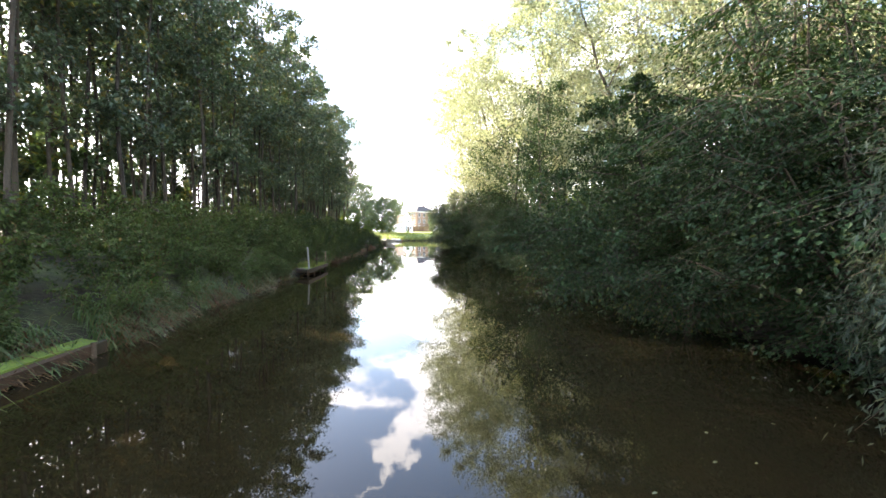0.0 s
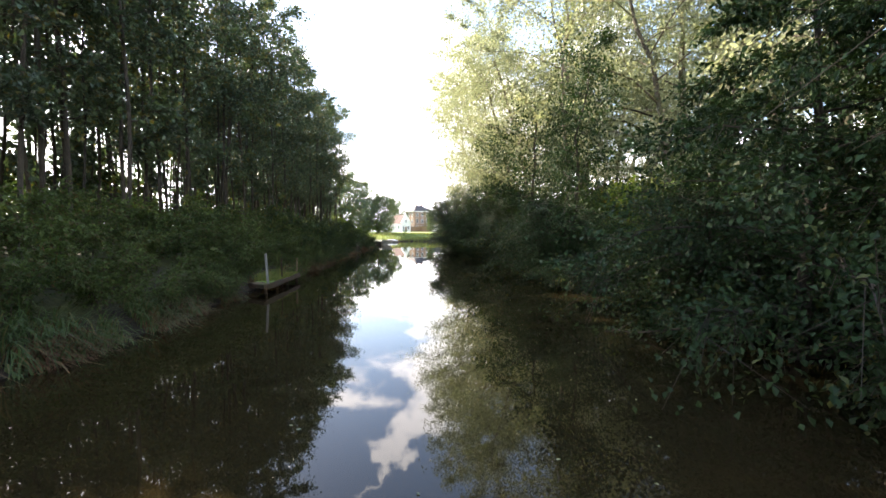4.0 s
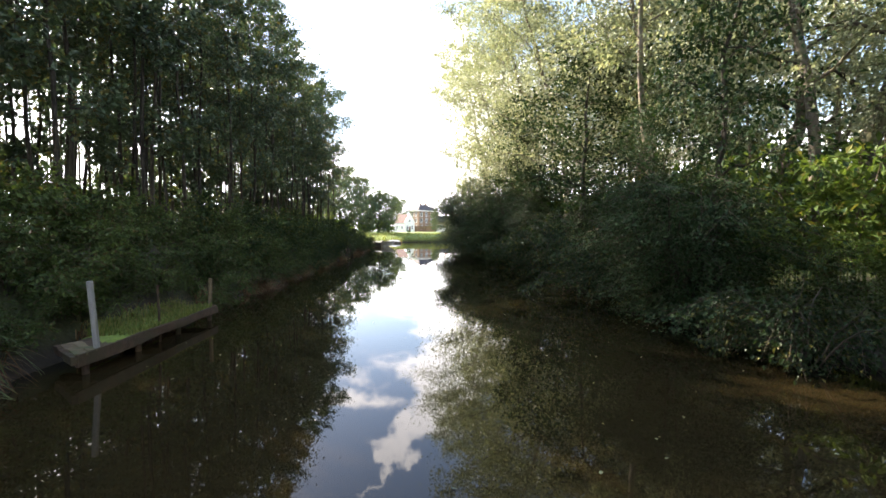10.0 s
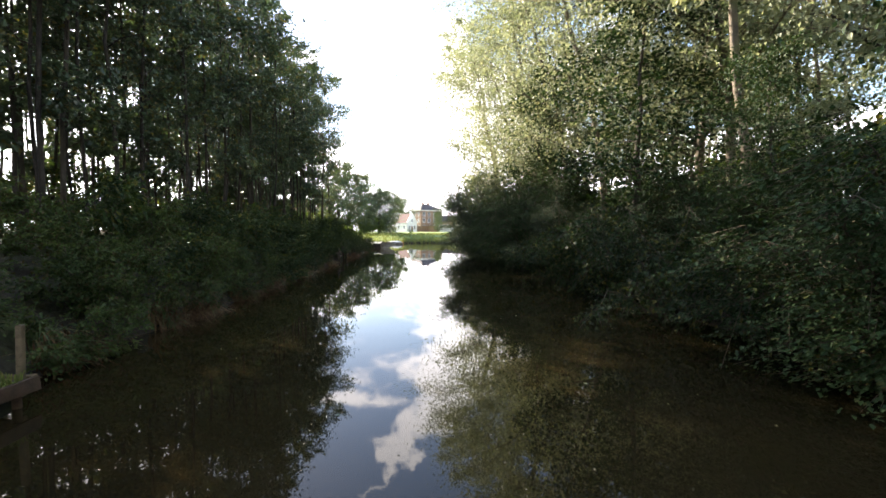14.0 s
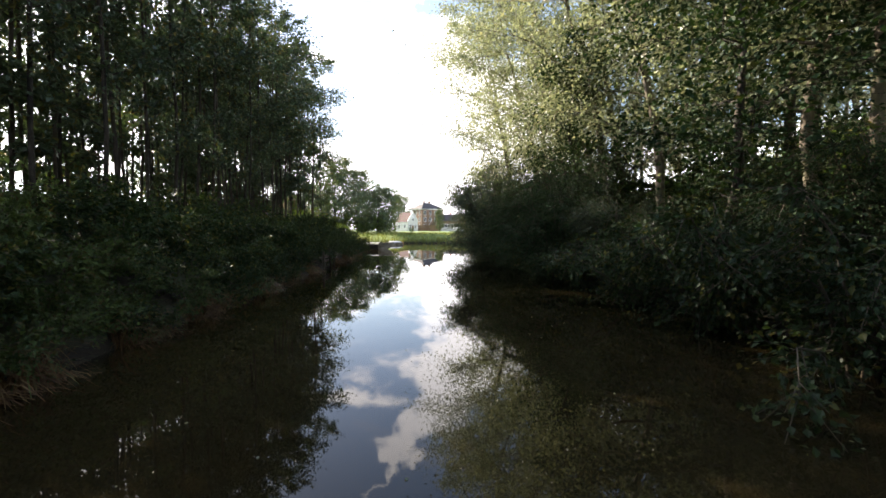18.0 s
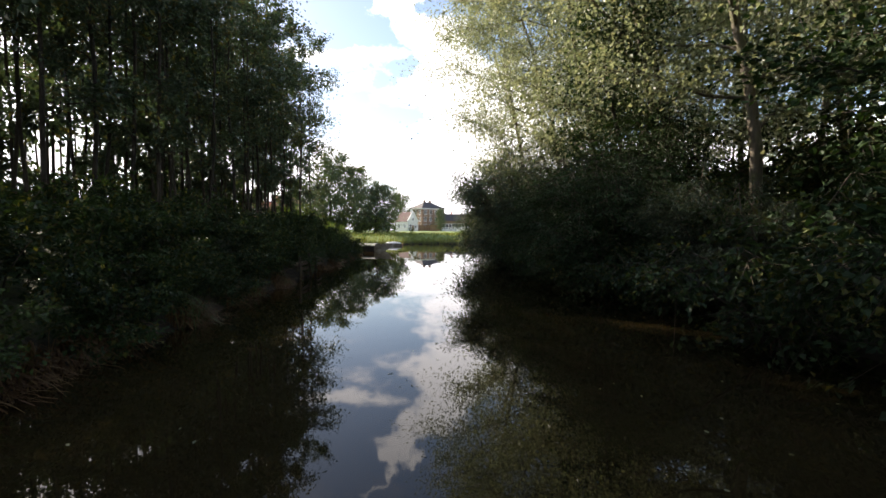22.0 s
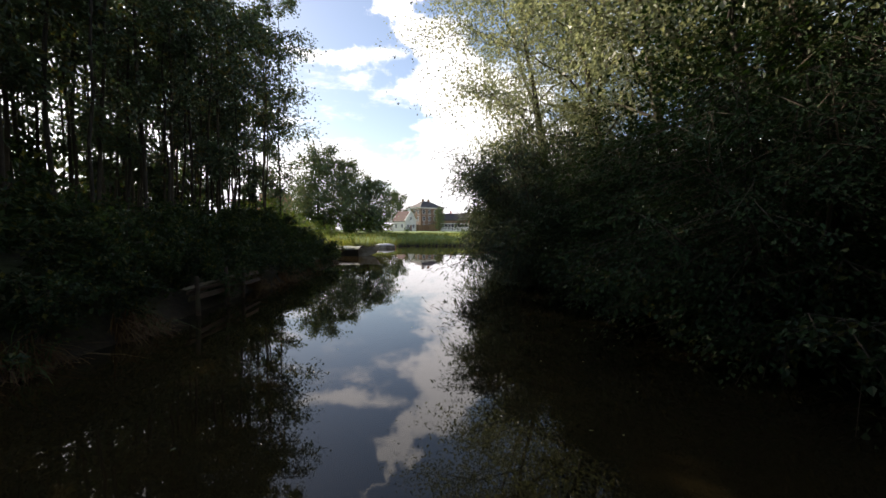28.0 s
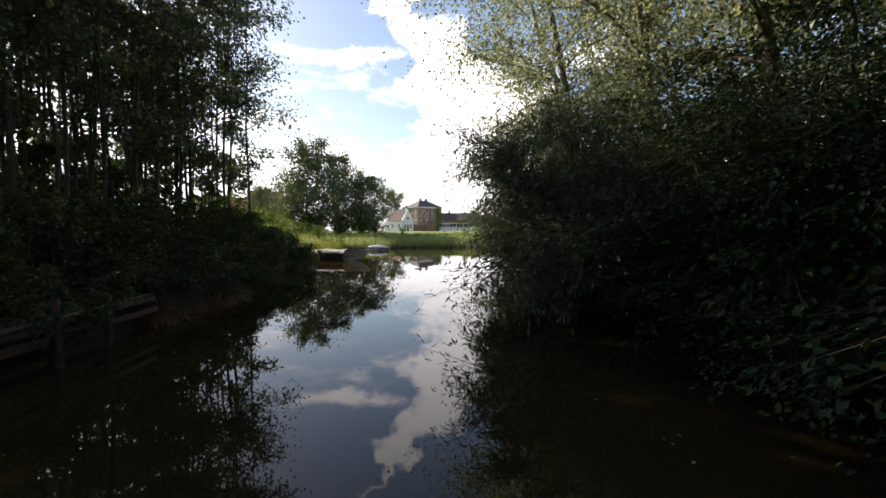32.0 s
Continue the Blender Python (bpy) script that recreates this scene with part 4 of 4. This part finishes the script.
def landing_stage():
    """A narrow turf-covered landing stage on piles, 3.9 m long."""
    e = thing("landing_stage", "old plank landing stage overgrown with turf beside the reeds", "jetty", at=(-4.57, 19.3, 0))
    deck = 0.27
    for i, y0 in enumerate((-1.20, -1.40, -1.62)):
        part("deck_board", rough_plank((0.20, 1.93 - y0, 0.035), (-0.21 + i * 0.21, (1.93 + y0) / 2, deck - 0.03), (0, 0, 0), i), M["wet_wood"], e)
    part("front_beam", rough_plank((0.05, 3.72, 0.15), (0.34, 0.12, deck - 0.055), (0, 0, 0), 11), M["wet_wood"], e, "weathered front beam")
    part("end_beam", rough_plank((0.88, 0.05, 0.10), (0.0, -1.47, deck - 0.035), (0, 0, -42), 12), M["wet_wood"], e, "slanting end beam")
    part("end_beam", rough_plank((0.66, 0.05, 0.10), (-0.03, 1.98, deck - 0.035), (0, 0, 0), 13), M["wood"], e)
    part("end_board", rough_plank((0.80, 0.14, 0.03), (0.03, -1.37, deck + 0.006), (0, 0, -42), 14), M["wood"], e, "bare brown end board")
    part("end_board", rough_plank((0.74, 0.12, 0.03), (0.05, -1.23, deck + 0.006), (0, 0, -40), 15), M["wood"], e)
    for y in (-1.5, -0.45, 0.65, 1.8):
        part("pile", rod(bmesh.new(), (0.27, y, -1.0), (0.27, y, deck - 0.045), 0.045, 9, 0.04), M["wet_wood"], e, smooth=True)
    for y in (-1.1, 0.2, 1.7):
        part("cross_beam", rough_plank((0.7, 0.07, 0.09), (0, y, deck - 0.095), (0, 0, 0), 20), M["wet_wood"], e)
    part("post", box(bmesh.new(), (0.06, 0.06, 0.90), (0.24, -1.30, 0.70), (2.0, -3.0, 5), 0.008), M["pale_post"], e, "pale silvered square post")
    part("post", rod(bmesh.new(), (0.27, 0.15, -0.6), (0.24, 0.12, 0.92), 0.022, 8, 0.018), M["wet_wood"], e, "thin dark stake")
    part("post", box(bmesh.new(), (0.06, 0.06, 0.74), (0.27, 1.86, 0.47), (0, 1.0, 3), 0.006), M["wood"], e, "weathered corner post")
    # turf that has taken hold on the boards
    rs = np.random.default_rng(5)
    ux, uy = np.meshgrid(np.linspace(-0.40, 0.30, 14), np.linspace(-1.12, 1.9, 40))
    uy = uy + np.clip(0.3 - ux, 0, 1) * 0.7 * (1.9 - uy) / 3.02
    edge = np.minimum(np.minimum(ux + 0.40, 0.30 - ux) / 0.12, np.minimum(uy + 1.12 - np.clip(0.3 - ux, 0, 1) * 0.7, 1.9 - uy) / 0.15)
    uz = deck - 0.03 + np.clip(edge, 0, 1) * (0.05 + 0.02 * wobble(ux, uy, 4.0)) + rs.normal(0, 0.006, ux.shape)
    gi, gj = np.meshgrid(np.arange(39), np.arange(13), indexing="ij")
    q = np.stack([gi * 14 + gj, gi * 14 + gj + 1, (gi + 1) * 14 + gj + 1, (gi + 1) * 14 + gj], -1).reshape(-1, 4)
    put("turf", np_mesh("turf", np.stack([ux, uy, uz], -1).reshape(-1, 3), [q], M["turf"], True), e, "green mossy turf")
    n = 2600
    P = np.stack([rs.uniform(-0.40, 0.34, n), rs.uniform(-0.65, 1.85, n), np.full(n, deck)], -1)
    lean = np.concatenate([rs.normal(0, 0.6, (n, 2)), np.zeros((n, 1))], 1)
    tall = 0.10 + 0.5 * np.clip(-P[:, 0] - 0.1, 0, 1)
    put("grass_tuft", Build().blades(P, lean, tall * rs.uniform(0.5, 1.4, n), 0.012, 0.6).mesh("grass_tuft", M["grass"]), e, "short bright grass")


landing_stage()


def revetment():
    """Three posts that hold stacked planks against the bank."""
    e = thing("plank_revetment", "rotting dark plank revetment with leaning posts at the waterline", "revetment", at=(-4.84, 42.8, -0.03), turn=1.0)
    part("plank", rough_plank((0.05, 4.1, 0.08), (0, 0.35, 0.56), (0.6, 0, 0), 31, 0.015), M["wet_wood"], e)
    part("plank", rough_plank((0.06, 4.1, 0.10), (0.02, 0.4, 0.39), (-0.4, 0, 0), 32, 0.015), M["wet_wood"], e, "lower plank")
    part("cap_board", rough_plank((0.14, 4.1, 0.03), (-0.08, 0.35, 0.625), (0.6, 4, 0), 34, 0.012), M["wood"], e, "mossy cap board")
    for i, (y, t, lean) in enumerate(((-1.5, 0.86, 0.03), (-0.05, 0.92, 0.10), (1.05, 0.82, -0.06))):
        part("post", rod(bmesh.new(), (0.11 + lean, y, -1.0), (0.09 - lean * 0.4, y + lean, t), 0.055, 9, 0.045), M["wet_wood"], e, smooth=True)


revetment()


def bank_edging():
    e = thing("bank_edging", "mossy half-sunken timber edging along the bank", "edging", at=(-4.72, 4.0, 0), turn=-2.0)
    part("plank", rough_plank((0.07, 5.6, 0.16), (0, 0, 0.09), (0.3, 6, 0), 41, 0.02), M["wet_wood"], e)
    part("plank", rough_plank((0.22, 5.4, 0.04), (-0.13, 0, 0.19), (0.3, 8, 0), 42, 0.02), M["turf"], e, "moss-covered top board")
    for y in (-2.4, -0.8, 0.9, 2.5):
        part("stake", rod(bmesh.new(), (0.06, y, -0.8), (0.06, y, 0.22), 0.035, 8), M["wet_wood"], e, smooth=True)


bank_edging()


# ---- boats ----
def hull_mesh(length, beam, depth, bow=0.35, flat_stern=0.85, n=14):
    """An open flat-bottomed hull: rings from stern to bow, outside and inside."""
    V, F = [], []
    for i in range(n):
        f = i / (n - 1)
        w = beam / 2 * (flat_stern + (1 - flat_stern) * min(1, f * 3)) * (1 - max(0, (f - 1 + bow) / bow) ** 2.2 * 0.86)
        rise = 0.45 * depth * max(0, (f - 0.7) / 0.3) ** 2
        x = (f - 0.5) * length
        top = depth * (1 + 0.25 * max(0, (f - 0.5) / 0.5) ** 2)
        for yy, zz in ((-w, top), (-w * 0.82, rise), (w * 0.82, rise), (w, top), (w - 0.05, top), (w * 0.82 - 0.05, rise + 0.05), (-w * 0.82 + 0.05, rise + 0.05), (-w + 0.05, top)):
            V.append((x + (0.28 * max(0, (f - 0.8) / 0.2) * zz / depth if zz > rise + 0.06 else 0), yy, zz))
    for i in range(n - 1):
        for j in range(8):
            a, b = i * 8 + j, i * 8 + (j + 1) % 8
            F.append((a, b, b + 8, a + 8))
    for o in (0, (n - 1) * 8):
        F += [(o, o + 1, o + 6, o + 7), (o + 1, o + 2, o + 5, o + 6), (o + 2, o + 3, o + 4, o + 5)]
    return np.array(V), np.array(F)


def rowing_boat():
    e = thing("moored_boat", "flat grey workboat with a sagging tarpaulin moored at the reeds", "boat", at=(-5.5, 63.8, -0.12), turn=-10)
    V, F = hull_mesh(4.6, 1.6, 0.62)
    put("hull", np_mesh("hull", V, [F], M["hull_dark"]), e, "dark tarred hull")
    f = V[:, 0] > 0.95
    Vb = V * np.array([1.0, 1.03, 1.0]) + np.array([0.02, 0, 0.004])
    put("bow", np_mesh("bow", Vb, [F[f[F].all(axis=1)]], M["hull"]), e, "pale painted bow")
    part("rubbing_strake", box(bmesh.new(), (3.2, 0.05, 0.07), (-0.6, 0.80, 0.58), (0, 0, 0), 0.01), M["hull_dark"], e)
    part("rubbing_strake", box(bmesh.new(), (3.2, 0.05, 0.07), (-0.6, -0.80, 0.58), (0, 0, 0), 0.01), M["hull_dark"], e)
    part("thwart", box(bmesh.new(), (0.28, 1.4, 0.04), (0.9, 0, 0.46), (0, 0, 0), 0.006), M["wood"], e)
    ux, uy = np.meshgrid(np.linspace(-2.25, 1.35, 20), np.linspace(-0.86, 0.86, 11))
    uz = 0.70 + 0.10 * np.cos(uy * 1.8) - 0.05 * np.sin(ux * 2.1) ** 2 - 0.10 * np.clip(np.abs(uy) - 0.76, 0, 1) / 0.1
    gi, gj = np.meshgrid(np.arange(10), np.arange(19), indexing="ij")
    q = np.stack([gi * 20 + gj, gi * 20 + gj + 1, (gi + 1) * 20 + gj + 1, (gi + 1) * 20 + gj], -1).reshape(-1, 4)
    me = np_mesh("tarpaulin", np.stack([ux, uy, uz], -1).reshape(-1, 3), [q], M["tarp"], True)
    put("tarpaulin", me, e, "pale mossy tarpaulin")


rowing_boat()


def small_boat():
    e = thing("covered_dinghy", "small dinghy with a white cover and an orange-red stern", "boat", at=(-3.55, 76.6, -0.06), turn=8)
    e.scale = (0.62, 0.62, 0.66)
    V, F = hull_mesh(3.0, 1.25, 0.5)
    put("hull", np_mesh("hull", V * np.array([-1, 1, 1]), [F[:, ::-1]], M["hull"]), e)
    part("transom", box(bmesh.new(), (0.06, 1.05, 0.46), (1.55, 0, 0.27), (0, 0, 0), 0.01), M["rust"], e, "orange-red transom")
    bm = bmesh.new()
    bmesh.ops.create_uvsphere(bm, u_segments=18, v_segments=8, radius=1.0)
    bmesh.ops.delete(bm, geom=[v for v in bm.verts if v.co.z < -0.05], context="VERTS")
    for v in bm.verts:
        v.co = Vector((v.co.x * 1.42 - 0.1, v.co.y * 0.66, 0.50 + v.co.z * 0.30 + 0.03 * math.sin(v.co.x * 7)))
    part("cover", bm, M["white_paint"], e, "white fabric cover", True)


small_boat()


# ---- the village beyond the meadow ----
def window(parent, at, turn, w, h, bars=1):
    """A framed window in a wall, looking along -y before its turn."""
    m = pose(*at, 0, 0, turn)
    fr = bmesh.new()
    for x in (-w / 2, w / 2):
        box(fr, (0.09, 0.10, h + 0.09), (x, 0, 0))
    for z in (-h / 2, h / 2):
        box(fr, (w - 0.09, 0.10, 0.09), (0, 0, z))
    for i in range(bars):
        box(fr, (0.05, 0.07, h - 0.09), ((i + 1) * w / (bars + 1) - w / 2, 0, 0))
    bmesh.ops.transform(fr, matrix=m, verts=fr.verts)
    o = part("window", fr, M["white_paint"], parent)
    part("pane", box(bmesh.new(), (w - 0.06, 0.03, h - 0.06), tuple(m @ Vector((0, 0.02, 0))), (0, 0, turn)), M["glass"], o)
    part("sill", box(bmesh.new(), (w + 0.2, 0.16, 0.06), tuple(m @ Vector((0, -0.06, -h / 2 - 0.08))), (0, 0, turn), 0.01), M["white_paint"], o)


def gabled(parent, w, l, eave, ridge, wall, roof, over=0.25):
    """Walls with two gables (ridge along y) and a roof of two thick slopes."""
    bm = bmesh.new()
    ys = (-l / 2, l / 2)
    rings = [[bm.verts.new(p) for p in ((-w / 2, y, -0.4), (w / 2, y, -0.4), (w / 2, y, eave), (0, y, ridge - 0.06), (-w / 2, y, eave))] for y in ys]
    bm.faces.new(rings[0])
    bm.faces.new(rings[1][::-1])
    for i in range(5):
        j = (i + 1) % 5
        bm.faces.new((rings[0][j], rings[0][i], rings[1][i], rings[1][j]))
    bmesh.ops.recalc_face_normals(bm, faces=bm.faces)
    part("wall", bm, wall, parent)
    slope = math.hypot(w / 2, ridge - eave)
    ang = math.degrees(math.atan2(ridge - eave, w / 2))
    for s in (-1, 1):
        bm = bmesh.new()
        cx, cz = s * w / 4, (eave + ridge) / 2
        m = pose(cx, 0, cz, 0, s * ang, 0)
        box(bm, (slope + over, l + over, 0.14), (s * over / 2, 0, 0.07))
        bmesh.ops.transform(bm, matrix=m, verts=bm.verts)
        part("roof", bm, roof, parent)


def cottage():
    x, y = -5.6, 186.0
    e = thing("white_cottage", "white rendered cottage with a steep red-brown tiled roof", "house", at=(x, y, float(ground_z(x, y))), turn=45)
    w, l, eave, ridge = 5.2, 6.2, 3.4, 6.8
    gabled(e, w, l, eave, ridge, M["white_wall"], M["red_tile"])
    for s in (-1, 1):
        part("gable_coping", box(bmesh.new(), (math.hypot(w / 2, ridge - eave) + 0.2, 0.28, 0.26), (s * w / 4, -l / 2, (eave + ridge) / 2 + 0.12), (0, s * math.degrees(math.atan2(ridge - eave, w / 2)), 0), 0.02), M["white_paint"], e, "white gable coping")
    ch = part("chimney", box(bmesh.new(), (0.6, 0.6, 1.3), (0, -l / 2 + 0.8, ridge + 0.35), (0, 0, 0), 0.03), M["white_wall"], e)
    part("cap", box(bmesh.new(), (0.75, 0.75, 0.12), (0, -l / 2 + 0.8, ridge + 1.05), (0, 0, 0), 0.02), M["grey_tile"], ch)
    for px, pz, ww, hh in ((-1.3, 1.6, 0.9, 1.3), (1.3, 1.6, 0.9, 1.3), (0, 4.2, 0.8, 1.1)):
        window(e, (px, -l / 2 - 0.02, pz), 0, ww, hh)
    for py in (-1.6, 1.4):
        window(e, (-w / 2 - 0.02, py, 1.7), -90, 0.9, 1.2)
    part("door", box(bmesh.new(), (0.95, 0.08, 2.05), (0.0, -l / 2 - 0.03, 1.02), (0, 0, 0), 0.02), M["fence"], e, "dark wooden door")


cottage()


def mansion():
    x, y = 2.2, 228.0
    e = thing("brick_house", "large brown brick house with a hipped dark roof", "house", at=(x, y, float(ground_z(x, y))), turn=34)
    w, l, eave, ridge = 12.0, 10.0, 10.0, 13.0
    part("wall", box(bmesh.new(), (w, l, eave + 0.4), (0, 0, eave / 2 - 0.2)), M["brick"], e)
    bm = bmesh.new()
    o = 0.5
    a = [bm.verts.new(p) for p in ((-w / 2 - o, -l / 2 - o, eave), (w / 2 + o, -l / 2 - o, eave), (w / 2 + o, l / 2 + o, eave), (-w / 2 - o, l / 2 + o, eave))]
    r = [bm.verts.new((-w / 2 + 4.2, 0, ridge)), bm.verts.new((w / 2 - 4.2, 0, ridge))]
    for f in ((a[0], a[1], r[1], r[0]), (a[1], a[2], r[1]), (a[2], a[3], r[0], r[1]), (a[3], a[0], r[0]), a[::-1]):
        bm.faces.new(f)
    part("roof", bm, M["grey_tile"], e)
    part("cornice", box(bmesh.new(), (w + 0.7, l + 0.7, 0.35), (0, 0, eave - 0.2), (0, 0, 0), 0.04), M["white_paint"], e, "white cornice")
    for cx in (-1.4, 1.6):
        ch = part("chimney", box(bmesh.new(), (0.8, 0.8, 1.1), (cx, 0.2, ridge + 0.2), (0, 0, 0), 0.04), M["brick"], e)
        part("cap", box(bmesh.new(), (0.95, 0.95, 0.12), (cx, 0.2, ridge + 0.80), (0, 0, 0), 0.02), M["grey_tile"], ch)
    for z in (2.0, 5.2, 8.2):
        for px in (-4.4, -1.5, 1.5, 4.4):
            window(e, (px, -l / 2 - 0.02, z), 0, 1.3, 2.0)
        for py in (-3.0, 0, 3.0):
            window(e, (-w / 2 - 0.02, py, z), -90, 1.3, 2.0)


mansion()


def terrace(x, y, turn, w, l, eave, ridge, wall, roof, name, label):
    e = thing(name, label, "house", at=(x, y, float(ground_z(x, y))), turn=turn)
    gabled(e, w, l, eave, ridge, wall, roof)
    for py in np.arange(-l / 2 + 1.8, l / 2 - 1, 3.2):
        for z in (1.7, 4.4)[: 1 if eave < 5 else 2]:
            window(e, (w / 2 + 0.02, py, z), 90, 1.4, 1.4)
            window(e, (-w / 2 - 0.02, py, z), -90, 1.4, 1.4)
    for px in (-w / 4, w / 4):
        window(e, (px, -l / 2 - 0.02, 1.8), 0, 1.2, 1.5)
        if eave > 5:
            window(e, (px, -l / 2 - 0.02, 4.5), 0, 1.2, 1.4)
    ch = part("chimney", box(bmesh.new(), (0.7, 0.7, 1.5), (0, l * 0.2, ridge + 0.4), (0, 0, 0), 0.03), M["red_wall"], e)
    part("cap", box(bmesh.new(), (0.85, 0.85, 0.12), (0, l * 0.2, ridge + 1.2), (0, 0, 0), 0.02), M["grey_tile"], ch)


terrace(16.0, 224.0, 72, 9.0, 15.0, 4.6, 7.6, M["brick"], M["grey_tile"], "terraced_house", "brown brick terraced house with a dark pitched roof")
terrace(30.0, 238.0, 75, 9.0, 12.0, 4.4, 7.2, M["brick"], M["grey_tile"], "terraced_house", "low brown brick terraced house with a dark roof")


def block_house(x, y, turn, w, l, h, label):
    """A flat-roofed brick block with a parapet."""
    e = thing("red_block", label, "house", at=(x, y, float(ground_z(x, y))), turn=turn)
    part("wall", box(bmesh.new(), (w, l, h + 0.4), (0, 0, h / 2 - 0.2)), M["red_wall"], e)
    part("roof", box(bmesh.new(), (w + 0.3, l + 0.3, 0.3), (0, 0, h + 0.1), (0, 0, 0), 0.03), M["grey_tile"], e)
    for z in (1.8, 4.6, 7.3)[: int(h / 2.9)]:
        for px in np.arange(-w / 2 + 1.4, w / 2 - 0.6, 2.4):
            window(e, (px, -l / 2 - 0.02, z), 0, 1.2, 1.4)
        for py in np.arange(-l / 2 + 1.6, l / 2 - 0.6, 2.8):
            window(e, (w / 2 + 0.02, py, z), 90, 1.2, 1.4)


block_house(-31.5, 131.0, 12, 6.0, 9.0, 7.8, "red brick block with a flat roof behind trees")
block_house(-38.0, 134.0, 12, 7.0, 9.0, 6.6, "lower red brick block with a flat roof behind trees")


def garden_shed():
    x, y = 4.9, 187.0
    e = thing("garden_shed", "brown board garden shed with a flat roof", "shed", at=(x, y, float(ground_z(x, y))), turn=-6)
    for i in range(12):
        part("board", box(bmesh.new(), (0.29, 0.05, 2.5), (-1.75 + i * 0.31, -1.3, 1.15), (0, 0, 0), 0.006), M["fence"], e)
    part("wall", box(bmesh.new(), (3.7, 2.5, 2.6), (0, 0, 1.05)), M["fence"], e)
    part("roof", box(bmesh.new(), (4.0, 3.0, 0.14), (0, 0, 2.44), (0, 0, 0), 0.02), M["grey_tile"], e)


garden_shed()


def garden_fence(x0, y0, n, pitch, h, mat, name, label, gap):
    e = thing(name, label, "fence", at=(x0, y0, float(ground_z(x0, y0))))
    for i in range(n):
        part("board", box(bmesh.new(), (pitch - gap, 0.04, h), (i * pitch, 0, h / 2), (0, 0, 0), 0.006), mat, e)
    for z in (0.35, h - 0.3):
        part("rail", box(bmesh.new(), (n * pitch, 0.06, 0.09), (n * pitch / 2 - pitch / 2, 0.052, z), (0, 0, 0), 0.006), mat, e)


garden_fence(-2.2, 188.5, 24, 0.25, 2.3, M["fence"], "board_fence", "brown board fence beside the cottage", 0.01)
garden_fence(7.5, 190.0, 60, 0.26, 1.5, M["white_paint"], "picket_fence", "white picket fence along the gardens", 0.13)


def garden_room():
    x, y = 12.5, 196.0
    e = thing("garden_room", "low white glazed garden room", "conservatory", at=(x, y, float(ground_z(x, y))), turn=-4)
    part("wall", box(bmesh.new(), (10.0, 3.0, 0.8), (0, 0, 0.3)), M["white_wall"], e)
    part("roof", box(bmesh.new(), (10.4, 3.4, 0.16), (0, 0, 2.75), (0, 0, 0), 0.02), M["white_paint"], e)
    for i in range(9):
        part("mullion", box(bmesh.new(), (0.12, 0.12, 2.0), (-4.9 + i * 1.225, -1.45, 1.69), (0, 0, 0), 0.01), M["white_paint"], e)
    for i in range(8):
        part("pane", box(bmesh.new(), (1.09, 0.03, 1.96), (-4.29 + i * 1.225, -1.44, 1.69)), M["glass"], e)


garden_room()

# ---- trees of the village and the meadow's edge ----
FARTREE = "dense green broadleaved tree at the edge of the meadow"
far_trees = [tree("meadow_tree", FARTREE, "tree", "trees at the meadow's edge",
                  grow(400 + i, 11.0, 0.22, 0.03, lambda f: 1.6 + 2.0 * math.sin(math.pi * (0.25 + 0.7 * f)), 20, 0.6, 20, 22, 0.34, 0.25, 0.85, 0.04, 0.6,
                       bare=0.08, twig_len=0.55), M["bark_dark"], M["far_leaf"]) for i in range(2)]
for i, (x, y, s, tall) in enumerate(((-15.2, 99.0, 0.95, 1.12), (-11.6, 101.0, 0.8, 1.15), (-18.6, 104.0, 0.7, 0.9), (-8.5, 206.0, 1.25, 1.0), (6.0, 176.0, 0.42, 1.5), (-26.0, 112.0, 0.7, 0.9), (22.0, 208.0, 0.6, 1.1), (-14.5, 150.0, 0.7, 0.9))):
    stand(far_trees[i % 2], x, y, rng.uniform(0, 360), s, tall)
ROUND = "broad round-crowned willow at the edge of the meadow"
round_tree = tree("willow_tree", ROUND, "tree", "", grow(420, 7.6, 0.25, 0.08, lambda f: 1.6 + 3.0 * math.sin(math.pi * (0.25 + 0.68 * f)), 22, 0.55, 22, 26, 0.34, 0.16, 0.5, 0.16, 0.5, bare=0.1, twig_len=0.4),
                  M["bark_dark"], M["far_leaf"])
stand(round_tree, -7.6, 96.0, 40, 0.82, 1.15)
drop(round_tree)
for a in far_trees:
    drop(a)
EDGE = "bright leafy shrub at the end of the overgrown bank"
edge_bush = shrub(430, 2.4, 1.8, 10, 16, 14, 0.16, 0.10, M["weed"], "bank_shrub", EDGE, 0.12, False, twigs=False)
for x, y, s in ((-9.6, 70.0, 0.8), (-9.2, 66.4, 0.8), (-9.6, 63.4, 1.0), (-16.5, 97.0, 1.5), (-13.5, 98.0, 1.6), (-10.2, 97.5, 1.5), (-7.2, 95.0, 1.3), (-5.6, 97.5, 1.1), (-19.5, 99.0, 1.6), (-22.5, 103.0, 1.8), (-11.0, 73.5, 0.9), (-10.4, 61.0, 1.2), (-12.5, 66.0, 1.2), (-10.5, 84.0, 0.7), (-14.0, 90.0, 0.8), (-10.4, 96.0, 0.9)):
    stand(edge_bush, x, y, rng.uniform(0, 360), s)
drop(edge_bush)
